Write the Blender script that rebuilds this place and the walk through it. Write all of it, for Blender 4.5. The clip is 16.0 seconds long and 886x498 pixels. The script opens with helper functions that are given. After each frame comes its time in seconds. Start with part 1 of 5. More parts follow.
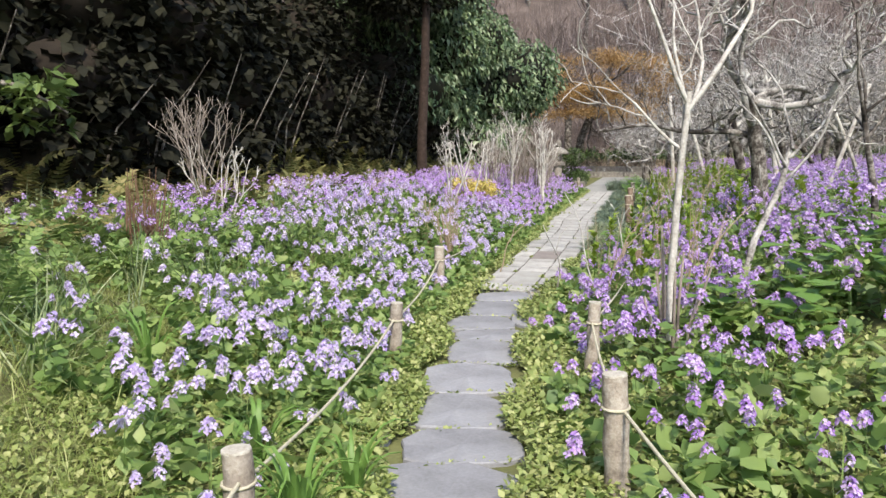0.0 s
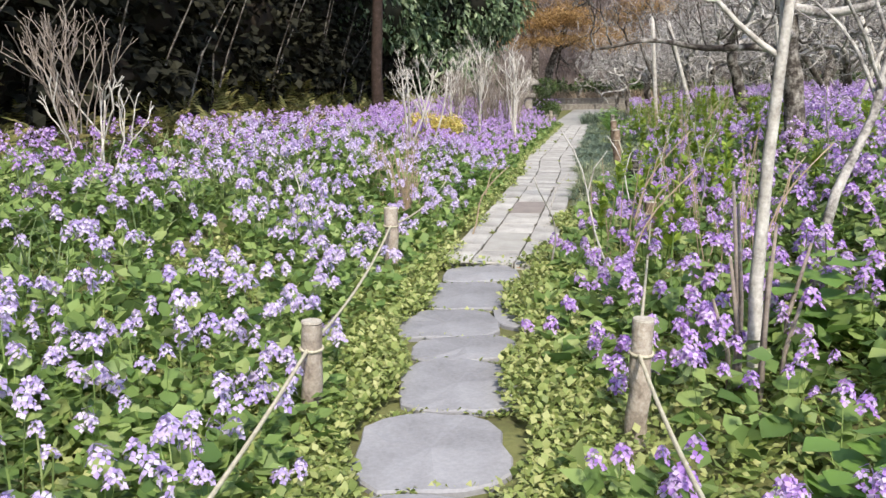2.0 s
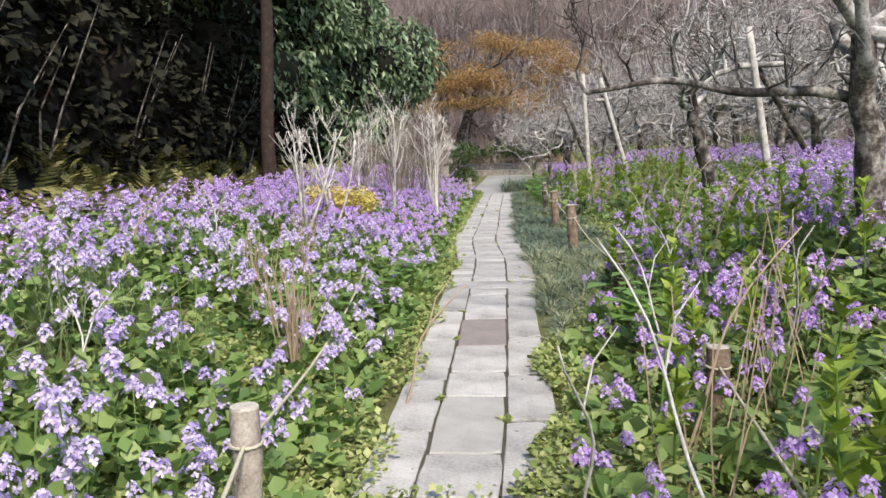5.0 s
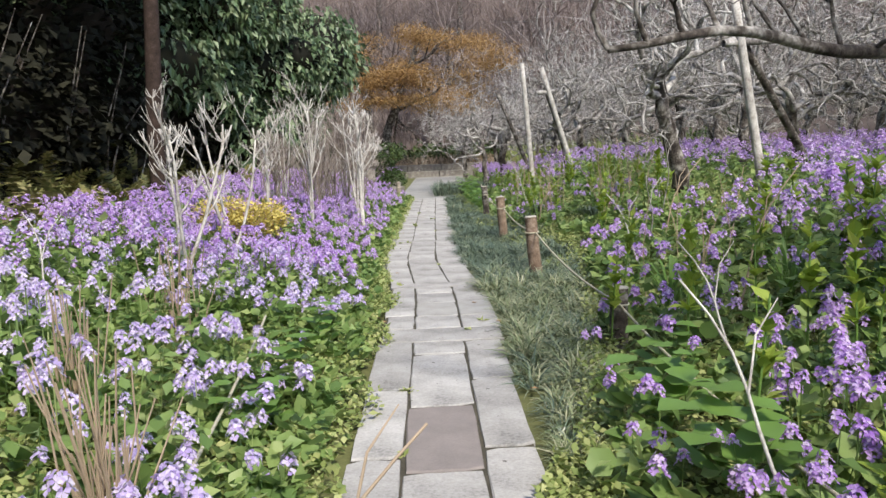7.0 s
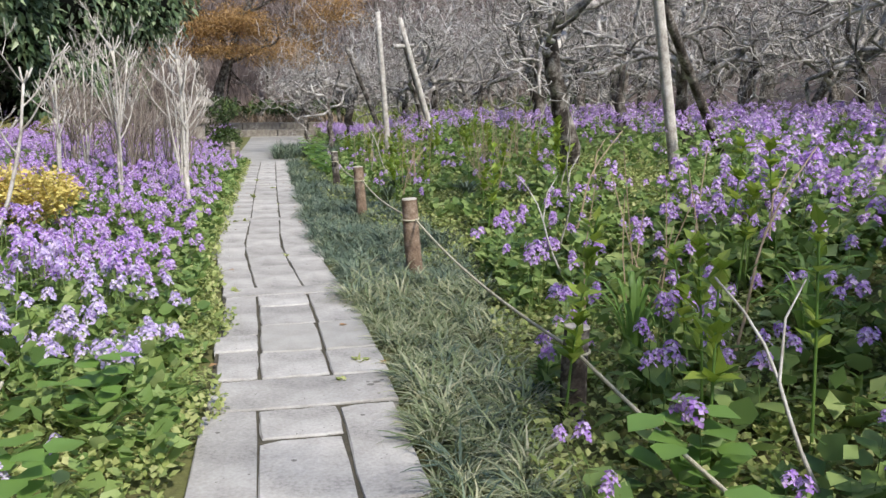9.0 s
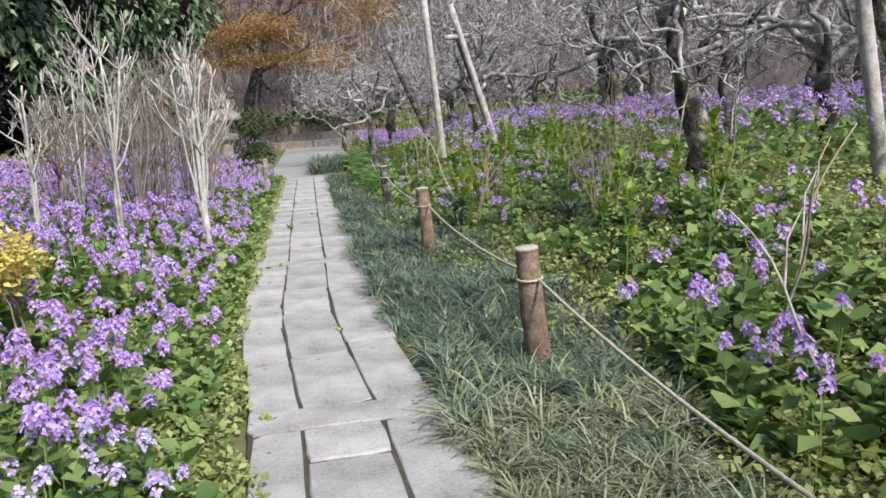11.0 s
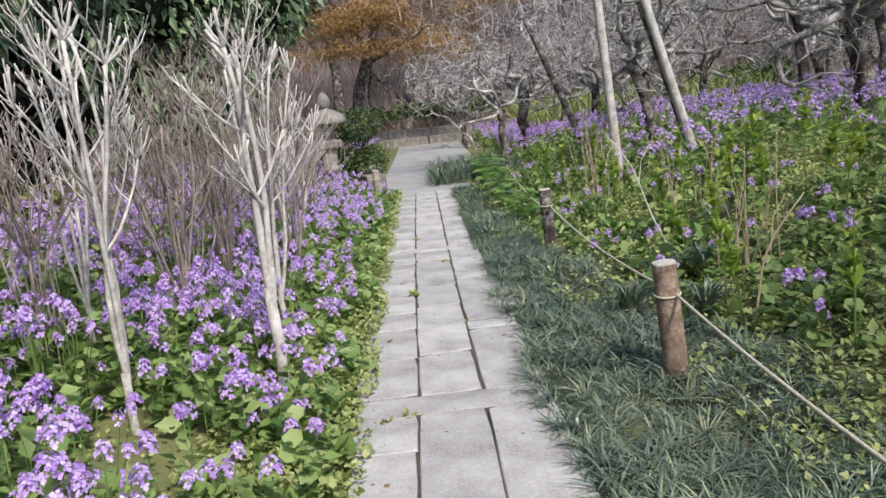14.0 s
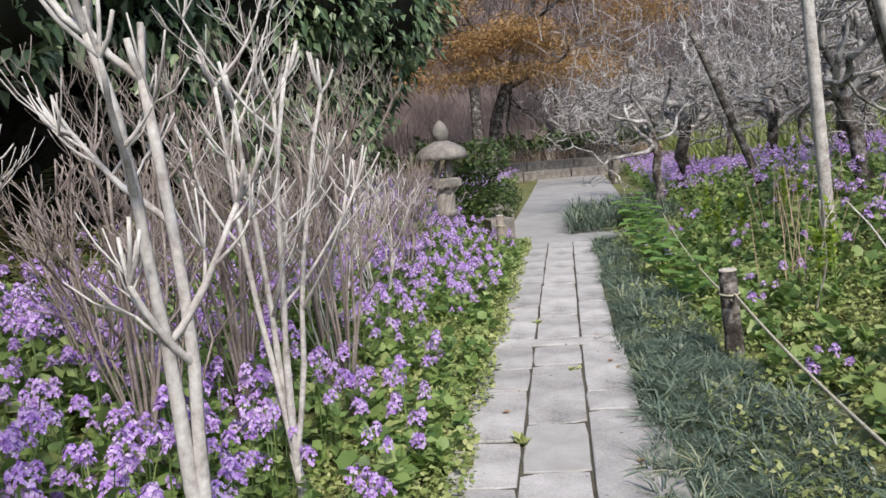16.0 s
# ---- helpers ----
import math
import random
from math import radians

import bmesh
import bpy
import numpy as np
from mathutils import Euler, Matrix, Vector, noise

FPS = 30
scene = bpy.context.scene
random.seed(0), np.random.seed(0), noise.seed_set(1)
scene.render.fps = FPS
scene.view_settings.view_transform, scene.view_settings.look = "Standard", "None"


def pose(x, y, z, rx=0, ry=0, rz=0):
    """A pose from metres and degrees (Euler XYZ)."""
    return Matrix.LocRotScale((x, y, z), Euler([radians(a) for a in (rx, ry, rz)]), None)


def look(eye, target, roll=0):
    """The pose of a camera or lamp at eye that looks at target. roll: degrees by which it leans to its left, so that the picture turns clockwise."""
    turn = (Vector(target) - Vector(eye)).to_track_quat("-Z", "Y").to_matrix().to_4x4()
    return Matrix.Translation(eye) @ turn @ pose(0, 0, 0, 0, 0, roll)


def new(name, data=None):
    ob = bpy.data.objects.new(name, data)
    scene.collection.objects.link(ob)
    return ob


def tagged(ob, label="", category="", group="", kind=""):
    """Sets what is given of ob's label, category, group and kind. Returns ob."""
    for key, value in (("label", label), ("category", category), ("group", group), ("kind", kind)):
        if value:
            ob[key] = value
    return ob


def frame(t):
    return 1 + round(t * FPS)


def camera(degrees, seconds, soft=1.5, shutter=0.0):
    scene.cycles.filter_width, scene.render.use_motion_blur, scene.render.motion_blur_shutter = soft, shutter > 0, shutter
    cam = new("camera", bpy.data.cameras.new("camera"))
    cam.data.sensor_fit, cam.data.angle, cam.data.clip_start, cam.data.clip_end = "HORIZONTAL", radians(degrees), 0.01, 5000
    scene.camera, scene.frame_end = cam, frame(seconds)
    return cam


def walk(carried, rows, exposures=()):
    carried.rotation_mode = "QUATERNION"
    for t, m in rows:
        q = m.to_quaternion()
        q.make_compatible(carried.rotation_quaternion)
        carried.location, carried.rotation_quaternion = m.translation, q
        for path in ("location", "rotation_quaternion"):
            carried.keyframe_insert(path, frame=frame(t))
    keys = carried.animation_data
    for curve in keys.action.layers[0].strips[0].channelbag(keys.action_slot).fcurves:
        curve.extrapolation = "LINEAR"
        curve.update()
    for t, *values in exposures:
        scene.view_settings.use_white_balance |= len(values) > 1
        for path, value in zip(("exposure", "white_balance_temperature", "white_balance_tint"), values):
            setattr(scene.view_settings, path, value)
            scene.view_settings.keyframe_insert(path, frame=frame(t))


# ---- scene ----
cam = camera(55.5, 16.0)
PATH = [
    (0, (-0.079, 0.709, 1.284), (-0.049, 2.695, 1.044), 0.2),
    (0.5, (-0.097, 1.208, 1.256), (-0.1, 3.186, 0.963), -0.4),
    (1, (-0.084, 1.688, 1.224), (-0.065, 3.659, 0.883), 0.5),
    (1.5, (-0.007, 2.2, 1.207), (0.072, 4.163, 0.83), -0.3),
    (2, (0.034, 2.68, 1.204), (0.143, 4.639, 0.815), -0.8),
    (2.5, (0.053, 3.2, 1.163), (0.267, 5.15, 0.775), -0.5),
    (3, (0.017, 3.698, 1.161), (0.28, 5.646, 0.796), -0.8),
    (3.5, (0.102, 4.12, 1.16), (0.385, 6.065, 0.791), -1.7),
    (4, (0.117, 4.571, 1.169), (0.377, 6.525, 0.832), -2.3),
    (4.2, (0.106, 4.729, 1.191), (0.372, 6.688, 0.889), -1.3),
    (6.3, (0.392, 6.809, 1.17), (0.807, 8.752, 0.943), -2.1),
    (6.5, (0.404, 6.98, 1.201), (0.832, 8.92, 0.968), -1.6),
    (7, (0.508, 7.435, 1.171), (1.007, 9.356, 0.926), -2.2),
    (7.5, (0.553, 7.81, 1.193), (1.14, 9.702, 0.914), -2.3),
    (8, (0.681, 8.233, 1.17), (1.481, 10.041, 0.868), -2.4),
    (8.5, (0.769, 8.698, 1.181), (1.589, 10.494, 0.861), -2.0),
    (9, (0.858, 9.169, 1.168), (1.712, 10.944, 0.824), -0.0),
    (9.5, (0.993, 9.723, 1.171), (1.661, 11.569, 0.786), -2.9),
    (10, (1.122, 10.248, 1.179), (1.823, 12.085, 0.81), -1.4),
    (10.2, (1.189, 10.468, 1.164), (1.915, 12.297, 0.806), -2.0),
    (12.3, (1.523, 12.429, 1.256), (2.306, 14.238, 0.92), -3.9),
    (12.5, (1.564, 12.673, 1.281), (2.308, 14.495, 0.92), -3.6),
    (13, (1.672, 13.269, 1.303), (2.268, 15.138, 0.914), -3.4),
    (13.5, (1.877, 13.872, 1.284), (2.455, 15.746, 0.893), -5.6),
    (14, (2.067, 14.454, 1.295), (2.585, 16.353, 0.943), -5.7),
    (14.5, (2.286, 15.011, 1.312), (2.838, 16.899, 0.952), -6.5),
    (15, (2.433, 15.572, 1.329), (2.86, 17.5, 1.012), -6.6),
    (15.5, (2.618, 16.05, 1.343), (2.942, 18.003, 1.058), -6.4),
    (16, (2.735, 16.518, 1.334), (2.933, 18.491, 1.073), -4.9),
]
walk(cam, [(t, look(eye, target, roll)) for t, eye, target, roll in PATH], ((0.0, 1.14, 6900, 6), (4.0, 1.1, 6850, 8), (7.0, 0.97, 6750, 7), (12.5, 0.96, 6500, 8), (16.0, 0.84, 6550, 10)))

# ---- world, sun ----
world = bpy.data.worlds.new("sky")
scene.world = world
world.use_nodes = True
_nt = world.node_tree
_sky = _nt.nodes.new("ShaderNodeTexSky")
_sky.sky_type = 'NISHITA'
_sky.sun_disc = False
_sky.sun_elevation = radians(49)
_sky.sun_rotation = radians(172)
_nt.links.new(_sky.outputs[0], _nt.nodes["Background"].inputs[0])
_nt.nodes["Background"].inputs[1].default_value = 0.15
sun = new("sun", bpy.data.lights.new("sun", 'SUN'))
sun.data.energy = 2.45
sun.data.angle = radians(6.0)
sun.data.color = (1.0, 0.94, 0.84)
_el, _az = radians(49), radians(172)
_dir = Vector((math.sin(_az) * math.cos(_el), math.cos(_az) * math.cos(_el), math.sin(_el)))
sun.matrix_world = look(_dir * 50, (0, 0, 0))

# ---- materials ----


def material(name):
    m = bpy.data.materials.new(name)
    m.use_nodes = True
    nt = m.node_tree
    return m, nt, nt.nodes["Principled BSDF"], nt.nodes["Material Output"]


def ramp(nt, stops):
    r = nt.nodes.new("ShaderNodeValToRGB")
    e = r.color_ramp.elements
    while len(e) < len(stops):
        e.new(0.5)
    for el, (p, c) in zip(e, stops):
        el.position, el.color = p, (*c, 1)
    return r


def noise_tex(nt, scale, detail=4, rough=0.6):
    tc = nt.nodes.new("ShaderNodeTexCoord")
    n = nt.nodes.new("ShaderNodeTexNoise")
    n.inputs["Scale"].default_value = scale
    n.inputs["Detail"].default_value = detail
    n.inputs["Roughness"].default_value = rough
    nt.links.new(tc.outputs["Object"], n.inputs["Vector"])
    return n


def foliage(name, stops, rough=0.55, trans=0.35, spread=0.35, gloss=0.4):
    """Leaf or petal: colour varies from piece to piece and in drifts over the bed."""
    m, nt, p, out = material(name)
    geo = nt.nodes.new("ShaderNodeNewGeometry")
    n = noise_tex(nt, 1.6, 3)
    mix = nt.nodes.new("ShaderNodeMix")
    mix.inputs[0].default_value = spread
    nt.links.new(geo.outputs["Random Per Island"], mix.inputs[2])
    nt.links.new(n.outputs["Fac"], mix.inputs[3])
    r = ramp(nt, stops)
    nt.links.new(mix.outputs[0], r.inputs[0])
    nt.links.new(r.outputs[0], p.inputs["Base Color"])
    p.inputs["Roughness"].default_value = rough
    p.inputs["Specular IOR Level"].default_value = gloss
    t = nt.nodes.new("ShaderNodeBsdfTranslucent")
    nt.links.new(r.outputs[0], t.inputs[0])
    s = nt.nodes.new("ShaderNodeMixShader")
    s.inputs[0].default_value = trans
    nt.links.new(p.outputs[0], s.inputs[1])
    nt.links.new(t.outputs[0], s.inputs[2])
    nt.links.new(s.outputs[0], out.inputs[0])
    return m


def solid(name, stops, scale=8.0, rough=0.9, bump=0.3, bscale=60.0, vary=0.0, detail=6):
    """Stone, bark, soil: noise at two sizes, with relief, and a shift from piece to piece."""
    m, nt, p, out = material(name)
    a, b = noise_tex(nt, scale, detail), noise_tex(nt, bscale, 3)
    add = nt.nodes.new("ShaderNodeMix")
    add.inputs[0].default_value = 0.3
    nt.links.new(a.outputs["Fac"], add.inputs[2])
    nt.links.new(b.outputs["Fac"], add.inputs[3])
    r = ramp(nt, stops)
    nt.links.new(add.outputs[0], r.inputs[0])
    colour = r.outputs[0]
    if vary:
        info = nt.nodes.new("ShaderNodeObjectInfo")
        mr = nt.nodes.new("ShaderNodeMapRange")
        mr.inputs["To Min"].default_value, mr.inputs["To Max"].default_value = 1 - vary, 1 + vary
        nt.links.new(info.outputs["Random"], mr.inputs["Value"])
        hsv = nt.nodes.new("ShaderNodeHueSaturation")
        nt.links.new(mr.outputs[0], hsv.inputs["Value"])
        nt.links.new(colour, hsv.inputs["Color"])
        colour = hsv.outputs[0]
    nt.links.new(colour, p.inputs["Base Color"])
    p.inputs["Roughness"].default_value = rough
    p.inputs["Specular IOR Level"].default_value = 0.25
    bp = nt.nodes.new("ShaderNodeBump")
    bp.inputs["Strength"].default_value = bump
    bp.inputs["Distance"].default_value = 0.02
    nt.links.new(add.outputs[0], bp.inputs["Height"])
    nt.links.new(bp.outputs[0], p.inputs["Normal"])
    return m


def stone(name, stops, vary):
    """Sawn tuff: fine grain, scattered dark pits, faint broad stains, a tint of its own for each slab."""
    m = solid(name, stops, 3.2, 0.93, 0.6, 70, vary, 10)
    nt = m.node_tree
    p = nt.nodes["Principled BSDF"]
    base = p.inputs["Base Color"].links[0].from_socket
    tc = nt.nodes.new("ShaderNodeTexCoord")
    v = nt.nodes.new("ShaderNodeTexVoronoi")
    v.inputs["Scale"].default_value = 21
    nt.links.new(tc.outputs["Object"], v.inputs["Vector"])
    patch = noise_tex(nt, 5.0, 3)
    lim = nt.nodes.new("ShaderNodeMapRange")
    lim.inputs["From Min"].default_value, lim.inputs["From Max"].default_value = 0.5, 0.75
    lim.inputs["To Min"].default_value, lim.inputs["To Max"].default_value = 0.0, 0.4
    nt.links.new(patch.outputs["Fac"], lim.inputs["Value"])
    less = nt.nodes.new("ShaderNodeMath")
    less.operation = 'LESS_THAN'
    nt.links.new(v.outputs["Distance"], less.inputs[0])
    nt.links.new(lim.outputs[0], less.inputs[1])
    mix = nt.nodes.new("ShaderNodeMix")
    mix.data_type = 'RGBA'
    nt.links.new(less.outputs[0], mix.inputs[0])
    nt.links.new(base, mix.inputs[6])
    mix.inputs[7].default_value = (0.16, 0.15, 0.14, 1)
    nt.links.new(mix.outputs[2], p.inputs["Base Color"])
    return m


M_PETAL = foliage("lilac_petal", [(0.15, (0.29, 0.13, 0.52)), (0.36, (0.47, 0.27, 0.69)), (0.56, (0.62, 0.43, 0.79)), (0.8, (0.75, 0.63, 0.84))], 0.6, 0.4, 0.45, 0.2)
M_PALEPETAL = foliage("pale_lilac_petal", [(0.15, (0.36, 0.25, 0.60)), (0.36, (0.53, 0.41, 0.74)), (0.56, (0.67, 0.56, 0.82)), (0.8, (0.80, 0.73, 0.87))], 0.6, 0.4, 0.45, 0.2)
M_YELLOW = foliage("yellow_bloom", [(0.2, (0.48, 0.38, 0.10)), (0.7, (0.80, 0.68, 0.24))], 0.6, 0.3)
M_LEAF = foliage("herb_leaf", [(0.1, (0.08, 0.155, 0.045)), (0.4, (0.18, 0.275, 0.08)), (0.7, (0.30, 0.40, 0.135)), (0.95, (0.48, 0.53, 0.24))], 0.5, 0.42)
M_COVER = foliage("ground_cover_leaf", [(0.1, (0.14, 0.195, 0.055)), (0.5, (0.30, 0.355, 0.115)), (0.9, (0.53, 0.53, 0.25))], 0.55, 0.35)
M_BROAD = foliage("broad_leaf", [(0.1, (0.09, 0.19, 0.045)), (0.6, (0.19, 0.32, 0.08)), (0.95, (0.31, 0.44, 0.14))], 0.45, 0.4)
M_MONDO = foliage("mondo_grass_blade", [(0.05, (0.03, 0.055, 0.04)), (0.4, (0.085, 0.125, 0.08)), (0.75, (0.175, 0.225, 0.15)), (0.97, (0.42, 0.43, 0.32))], 0.38, 0.15, 0.25, 0.7)
M_DRYGRASS = foliage("dry_mixed_grass", [(0.05, (0.12, 0.17, 0.08)), (0.5, (0.27, 0.31, 0.17)), (0.9, (0.5, 0.48, 0.34))], 0.6, 0.25, 0.3)
M_GRASS = foliage("grass_blade", [(0.1, (0.13, 0.19, 0.045)), (0.5, (0.27, 0.33, 0.09)), (0.9, (0.50, 0.49, 0.24))], 0.5, 0.3)
M_DRY = foliage("dry_stem", [(0.1, (0.22, 0.15, 0.10)), (0.5, (0.36, 0.27, 0.19)), (0.9, (0.52, 0.43, 0.33))], 0.8, 0.05)
M_EVER = foliage("evergreen_leaf", [(0.1, (0.04, 0.075, 0.035)), (0.5, (0.11, 0.17, 0.08)), (0.95, (0.30, 0.36, 0.21))], 0.42, 0.15, 0.2, 0.5)
# near-black leaf: the wood's deep shade is put into its colour
M_DARK = foliage("shade_tinted_leaf", [(0.1, (0.011, 0.011, 0.008)), (0.6, (0.02, 0.02, 0.013)), (0.93, (0.033, 0.032, 0.021)), (0.98, (0.07, 0.07, 0.04))], 0.7, 0.05, 0.2, 0.12)
M_FERN = foliage("fern_leaf", [(0.1, (0.07, 0.085, 0.025)), (0.5, (0.17, 0.165, 0.055)), (0.95, (0.34, 0.28, 0.13))], 0.6, 0.25)
M_ORANGE = foliage("russet_twig", [(0.1, (0.22, 0.125, 0.05)), (0.5, (0.37, 0.22, 0.085)), (0.95, (0.50, 0.34, 0.15))], 0.7, 0.3)
M_HAZE = foliage("bare_twig", [(0.1, (0.12, 0.09, 0.085)), (0.5, (0.22, 0.17, 0.16)), (0.95, (0.36, 0.30, 0.285))], 0.85, 0.1)
M_TWIG = foliage("grey_plum_twig", [(0.1, (0.20, 0.175, 0.17)), (0.5, (0.38, 0.35, 0.345)), (0.95, (0.62, 0.59, 0.585))], 0.85, 0.05)
M_TOPIARY = foliage("clipped_leaf", [(0.1, (0.03, 0.06, 0.02)), (0.6, (0.07, 0.11, 0.03)), (0.95, (0.13, 0.17, 0.05))], 0.5, 0.15)
M_BARK = solid("plum_bark", [(0.36, (0.05, 0.042, 0.04)), (0.45, (0.17, 0.155, 0.15)), (0.53, (0.40, 0.375, 0.36)), (0.64, (0.62, 0.595, 0.575))], 5, 0.9, 0.8, 45)
M_BARKD = solid("dark_bark", [(0.38, (0.025, 0.02, 0.018)), (0.48, (0.075, 0.062, 0.055)), (0.55, (0.20, 0.18, 0.165)), (0.64, (0.42, 0.39, 0.365))], 8, 0.9, 0.9, 40)
M_PALE = solid("pale_bark", [(0.35, (0.24, 0.21, 0.195)), (0.5, (0.45, 0.42, 0.395)), (0.68, (0.67, 0.645, 0.62))], 12, 0.85, 0.5, 70)
M_THICKET = solid("brownish_twig_bark", [(0.35, (0.12, 0.095, 0.083)), (0.5, (0.23, 0.19, 0.17)), (0.68, (0.42, 0.37, 0.34))], 6, 0.85, 0.4, 70)
M_POST = solid("weathered_log", [(0.34, (0.09, 0.06, 0.045)), (0.5, (0.22, 0.155, 0.115)), (0.68, (0.40, 0.32, 0.26))], 14, 0.85, 0.5, 90, 0.3)
M_POSTG = solid("grey_weathered_log", [(0.34, (0.14, 0.11, 0.09)), (0.5, (0.32, 0.27, 0.23)), (0.68, (0.50, 0.45, 0.40))], 14, 0.85, 0.5, 90, 0.15)
M_CUT = solid("sawn_end", [(0.3, (0.30, 0.26, 0.22)), (0.7, (0.58, 0.54, 0.48))], 30, 0.8, 0.3, 120)
M_ROPE = solid("rope_fibre", [(0.3, (0.36, 0.32, 0.24)), (0.7, (0.58, 0.54, 0.43))], 40, 0.9, 0.5, 300)
M_SLAB = stone("paving_stone", [(0.36, (0.20, 0.19, 0.183)), (0.44, (0.315, 0.30, 0.29)), (0.54, (0.40, 0.38, 0.368)), (0.66, (0.50, 0.482, 0.47))], 0.12)
M_SLABRED = solid("reddish_paving_stone", [(0.3, (0.19, 0.165, 0.16)), (0.6, (0.26, 0.225, 0.215)), (0.8, (0.33, 0.295, 0.28))], 5, 0.9, 0.25, 90)
M_SLABGREY = solid("grey_paving_stone", [(0.3, (0.28, 0.265, 0.25)), (0.6, (0.39, 0.375, 0.36)), (0.8, (0.46, 0.445, 0.43))], 5, 0.9, 0.3, 90)
M_SLATE = solid("slate_stone", [(0.30, (0.16, 0.155, 0.165)), (0.5, (0.25, 0.245, 0.265)), (0.72, (0.35, 0.345, 0.37))], 2.6, 0.75, 0.3, 70, 0.07)
M_SOIL = solid("soil_with_moss", [(0.3, (0.07, 0.06, 0.035)), (0.48, (0.12, 0.125, 0.05)), (0.62, (0.17, 0.175, 0.07)), (0.75, (0.22, 0.18, 0.11))], 2.2, 0.95, 0.8, 40)
M_BED = solid("joint_soil", [(0.35, (0.045, 0.04, 0.03)), (0.6, (0.09, 0.08, 0.06)), (0.75, (0.14, 0.15, 0.06))], 9, 0.95, 0.6, 80)
M_GRAVEL = solid("pale_gravel", [(0.3, (0.24, 0.235, 0.23)), (0.6, (0.34, 0.33, 0.32)), (0.8, (0.42, 0.41, 0.40))], 2, 0.95, 0.5, 40)
M_HILL = solid("wooded_hillside", [(0.3, (0.05, 0.038, 0.034)), (0.5, (0.10, 0.076, 0.068)), (0.66, (0.16, 0.125, 0.11)), (0.8, (0.09, 0.08, 0.05))], 0.6, 0.95, 1.0, 5)
# forest soil and shrub cores: deep shade put into a near-black colour
M_SHADE = solid("forest_shade", [(0.3, (0.012, 0.009, 0.007)), (0.55, (0.03, 0.023, 0.018)), (0.75, (0.055, 0.042, 0.03))], 2, 0.95, 0.8, 12)
M_GRANITE = solid("lichened_granite", [(0.3, (0.10, 0.09, 0.08)), (0.5, (0.21, 0.19, 0.17)), (0.7, (0.38, 0.35, 0.31))], 7, 0.9, 0.5, 60)

# ---- mesh tools ----
rng = np.random.default_rng(7)


def mesh_from(name, verts, faces, mat, smooth=False):
    """faces: arrays of shape (m, 3) or (m, 4)."""
    me = bpy.data.meshes.new(name)
    verts = np.asarray(verts, dtype=np.float32)
    faces = [np.asarray(q, dtype=np.int32) for q in faces if len(q)]
    me.vertices.add(len(verts))
    me.vertices.foreach_set("co", verts.ravel())
    loops = np.concatenate([q.ravel() for q in faces])
    sizes = np.concatenate([np.full(len(q), q.shape[1], dtype=np.int32) for q in faces])
    starts = np.concatenate([[0], np.cumsum(sizes)[:-1]]).astype(np.int32)
    me.loops.add(len(loops))
    me.loops.foreach_set("vertex_index", loops)
    me.polygons.add(len(sizes))
    me.polygons.foreach_set("loop_start", starts)
    me.polygons.foreach_set("loop_total", sizes)
    me.polygons.foreach_set("use_smooth", np.full(len(sizes), smooth))
    me.update(calc_edges=True)
    me.materials.append(mat)
    return me


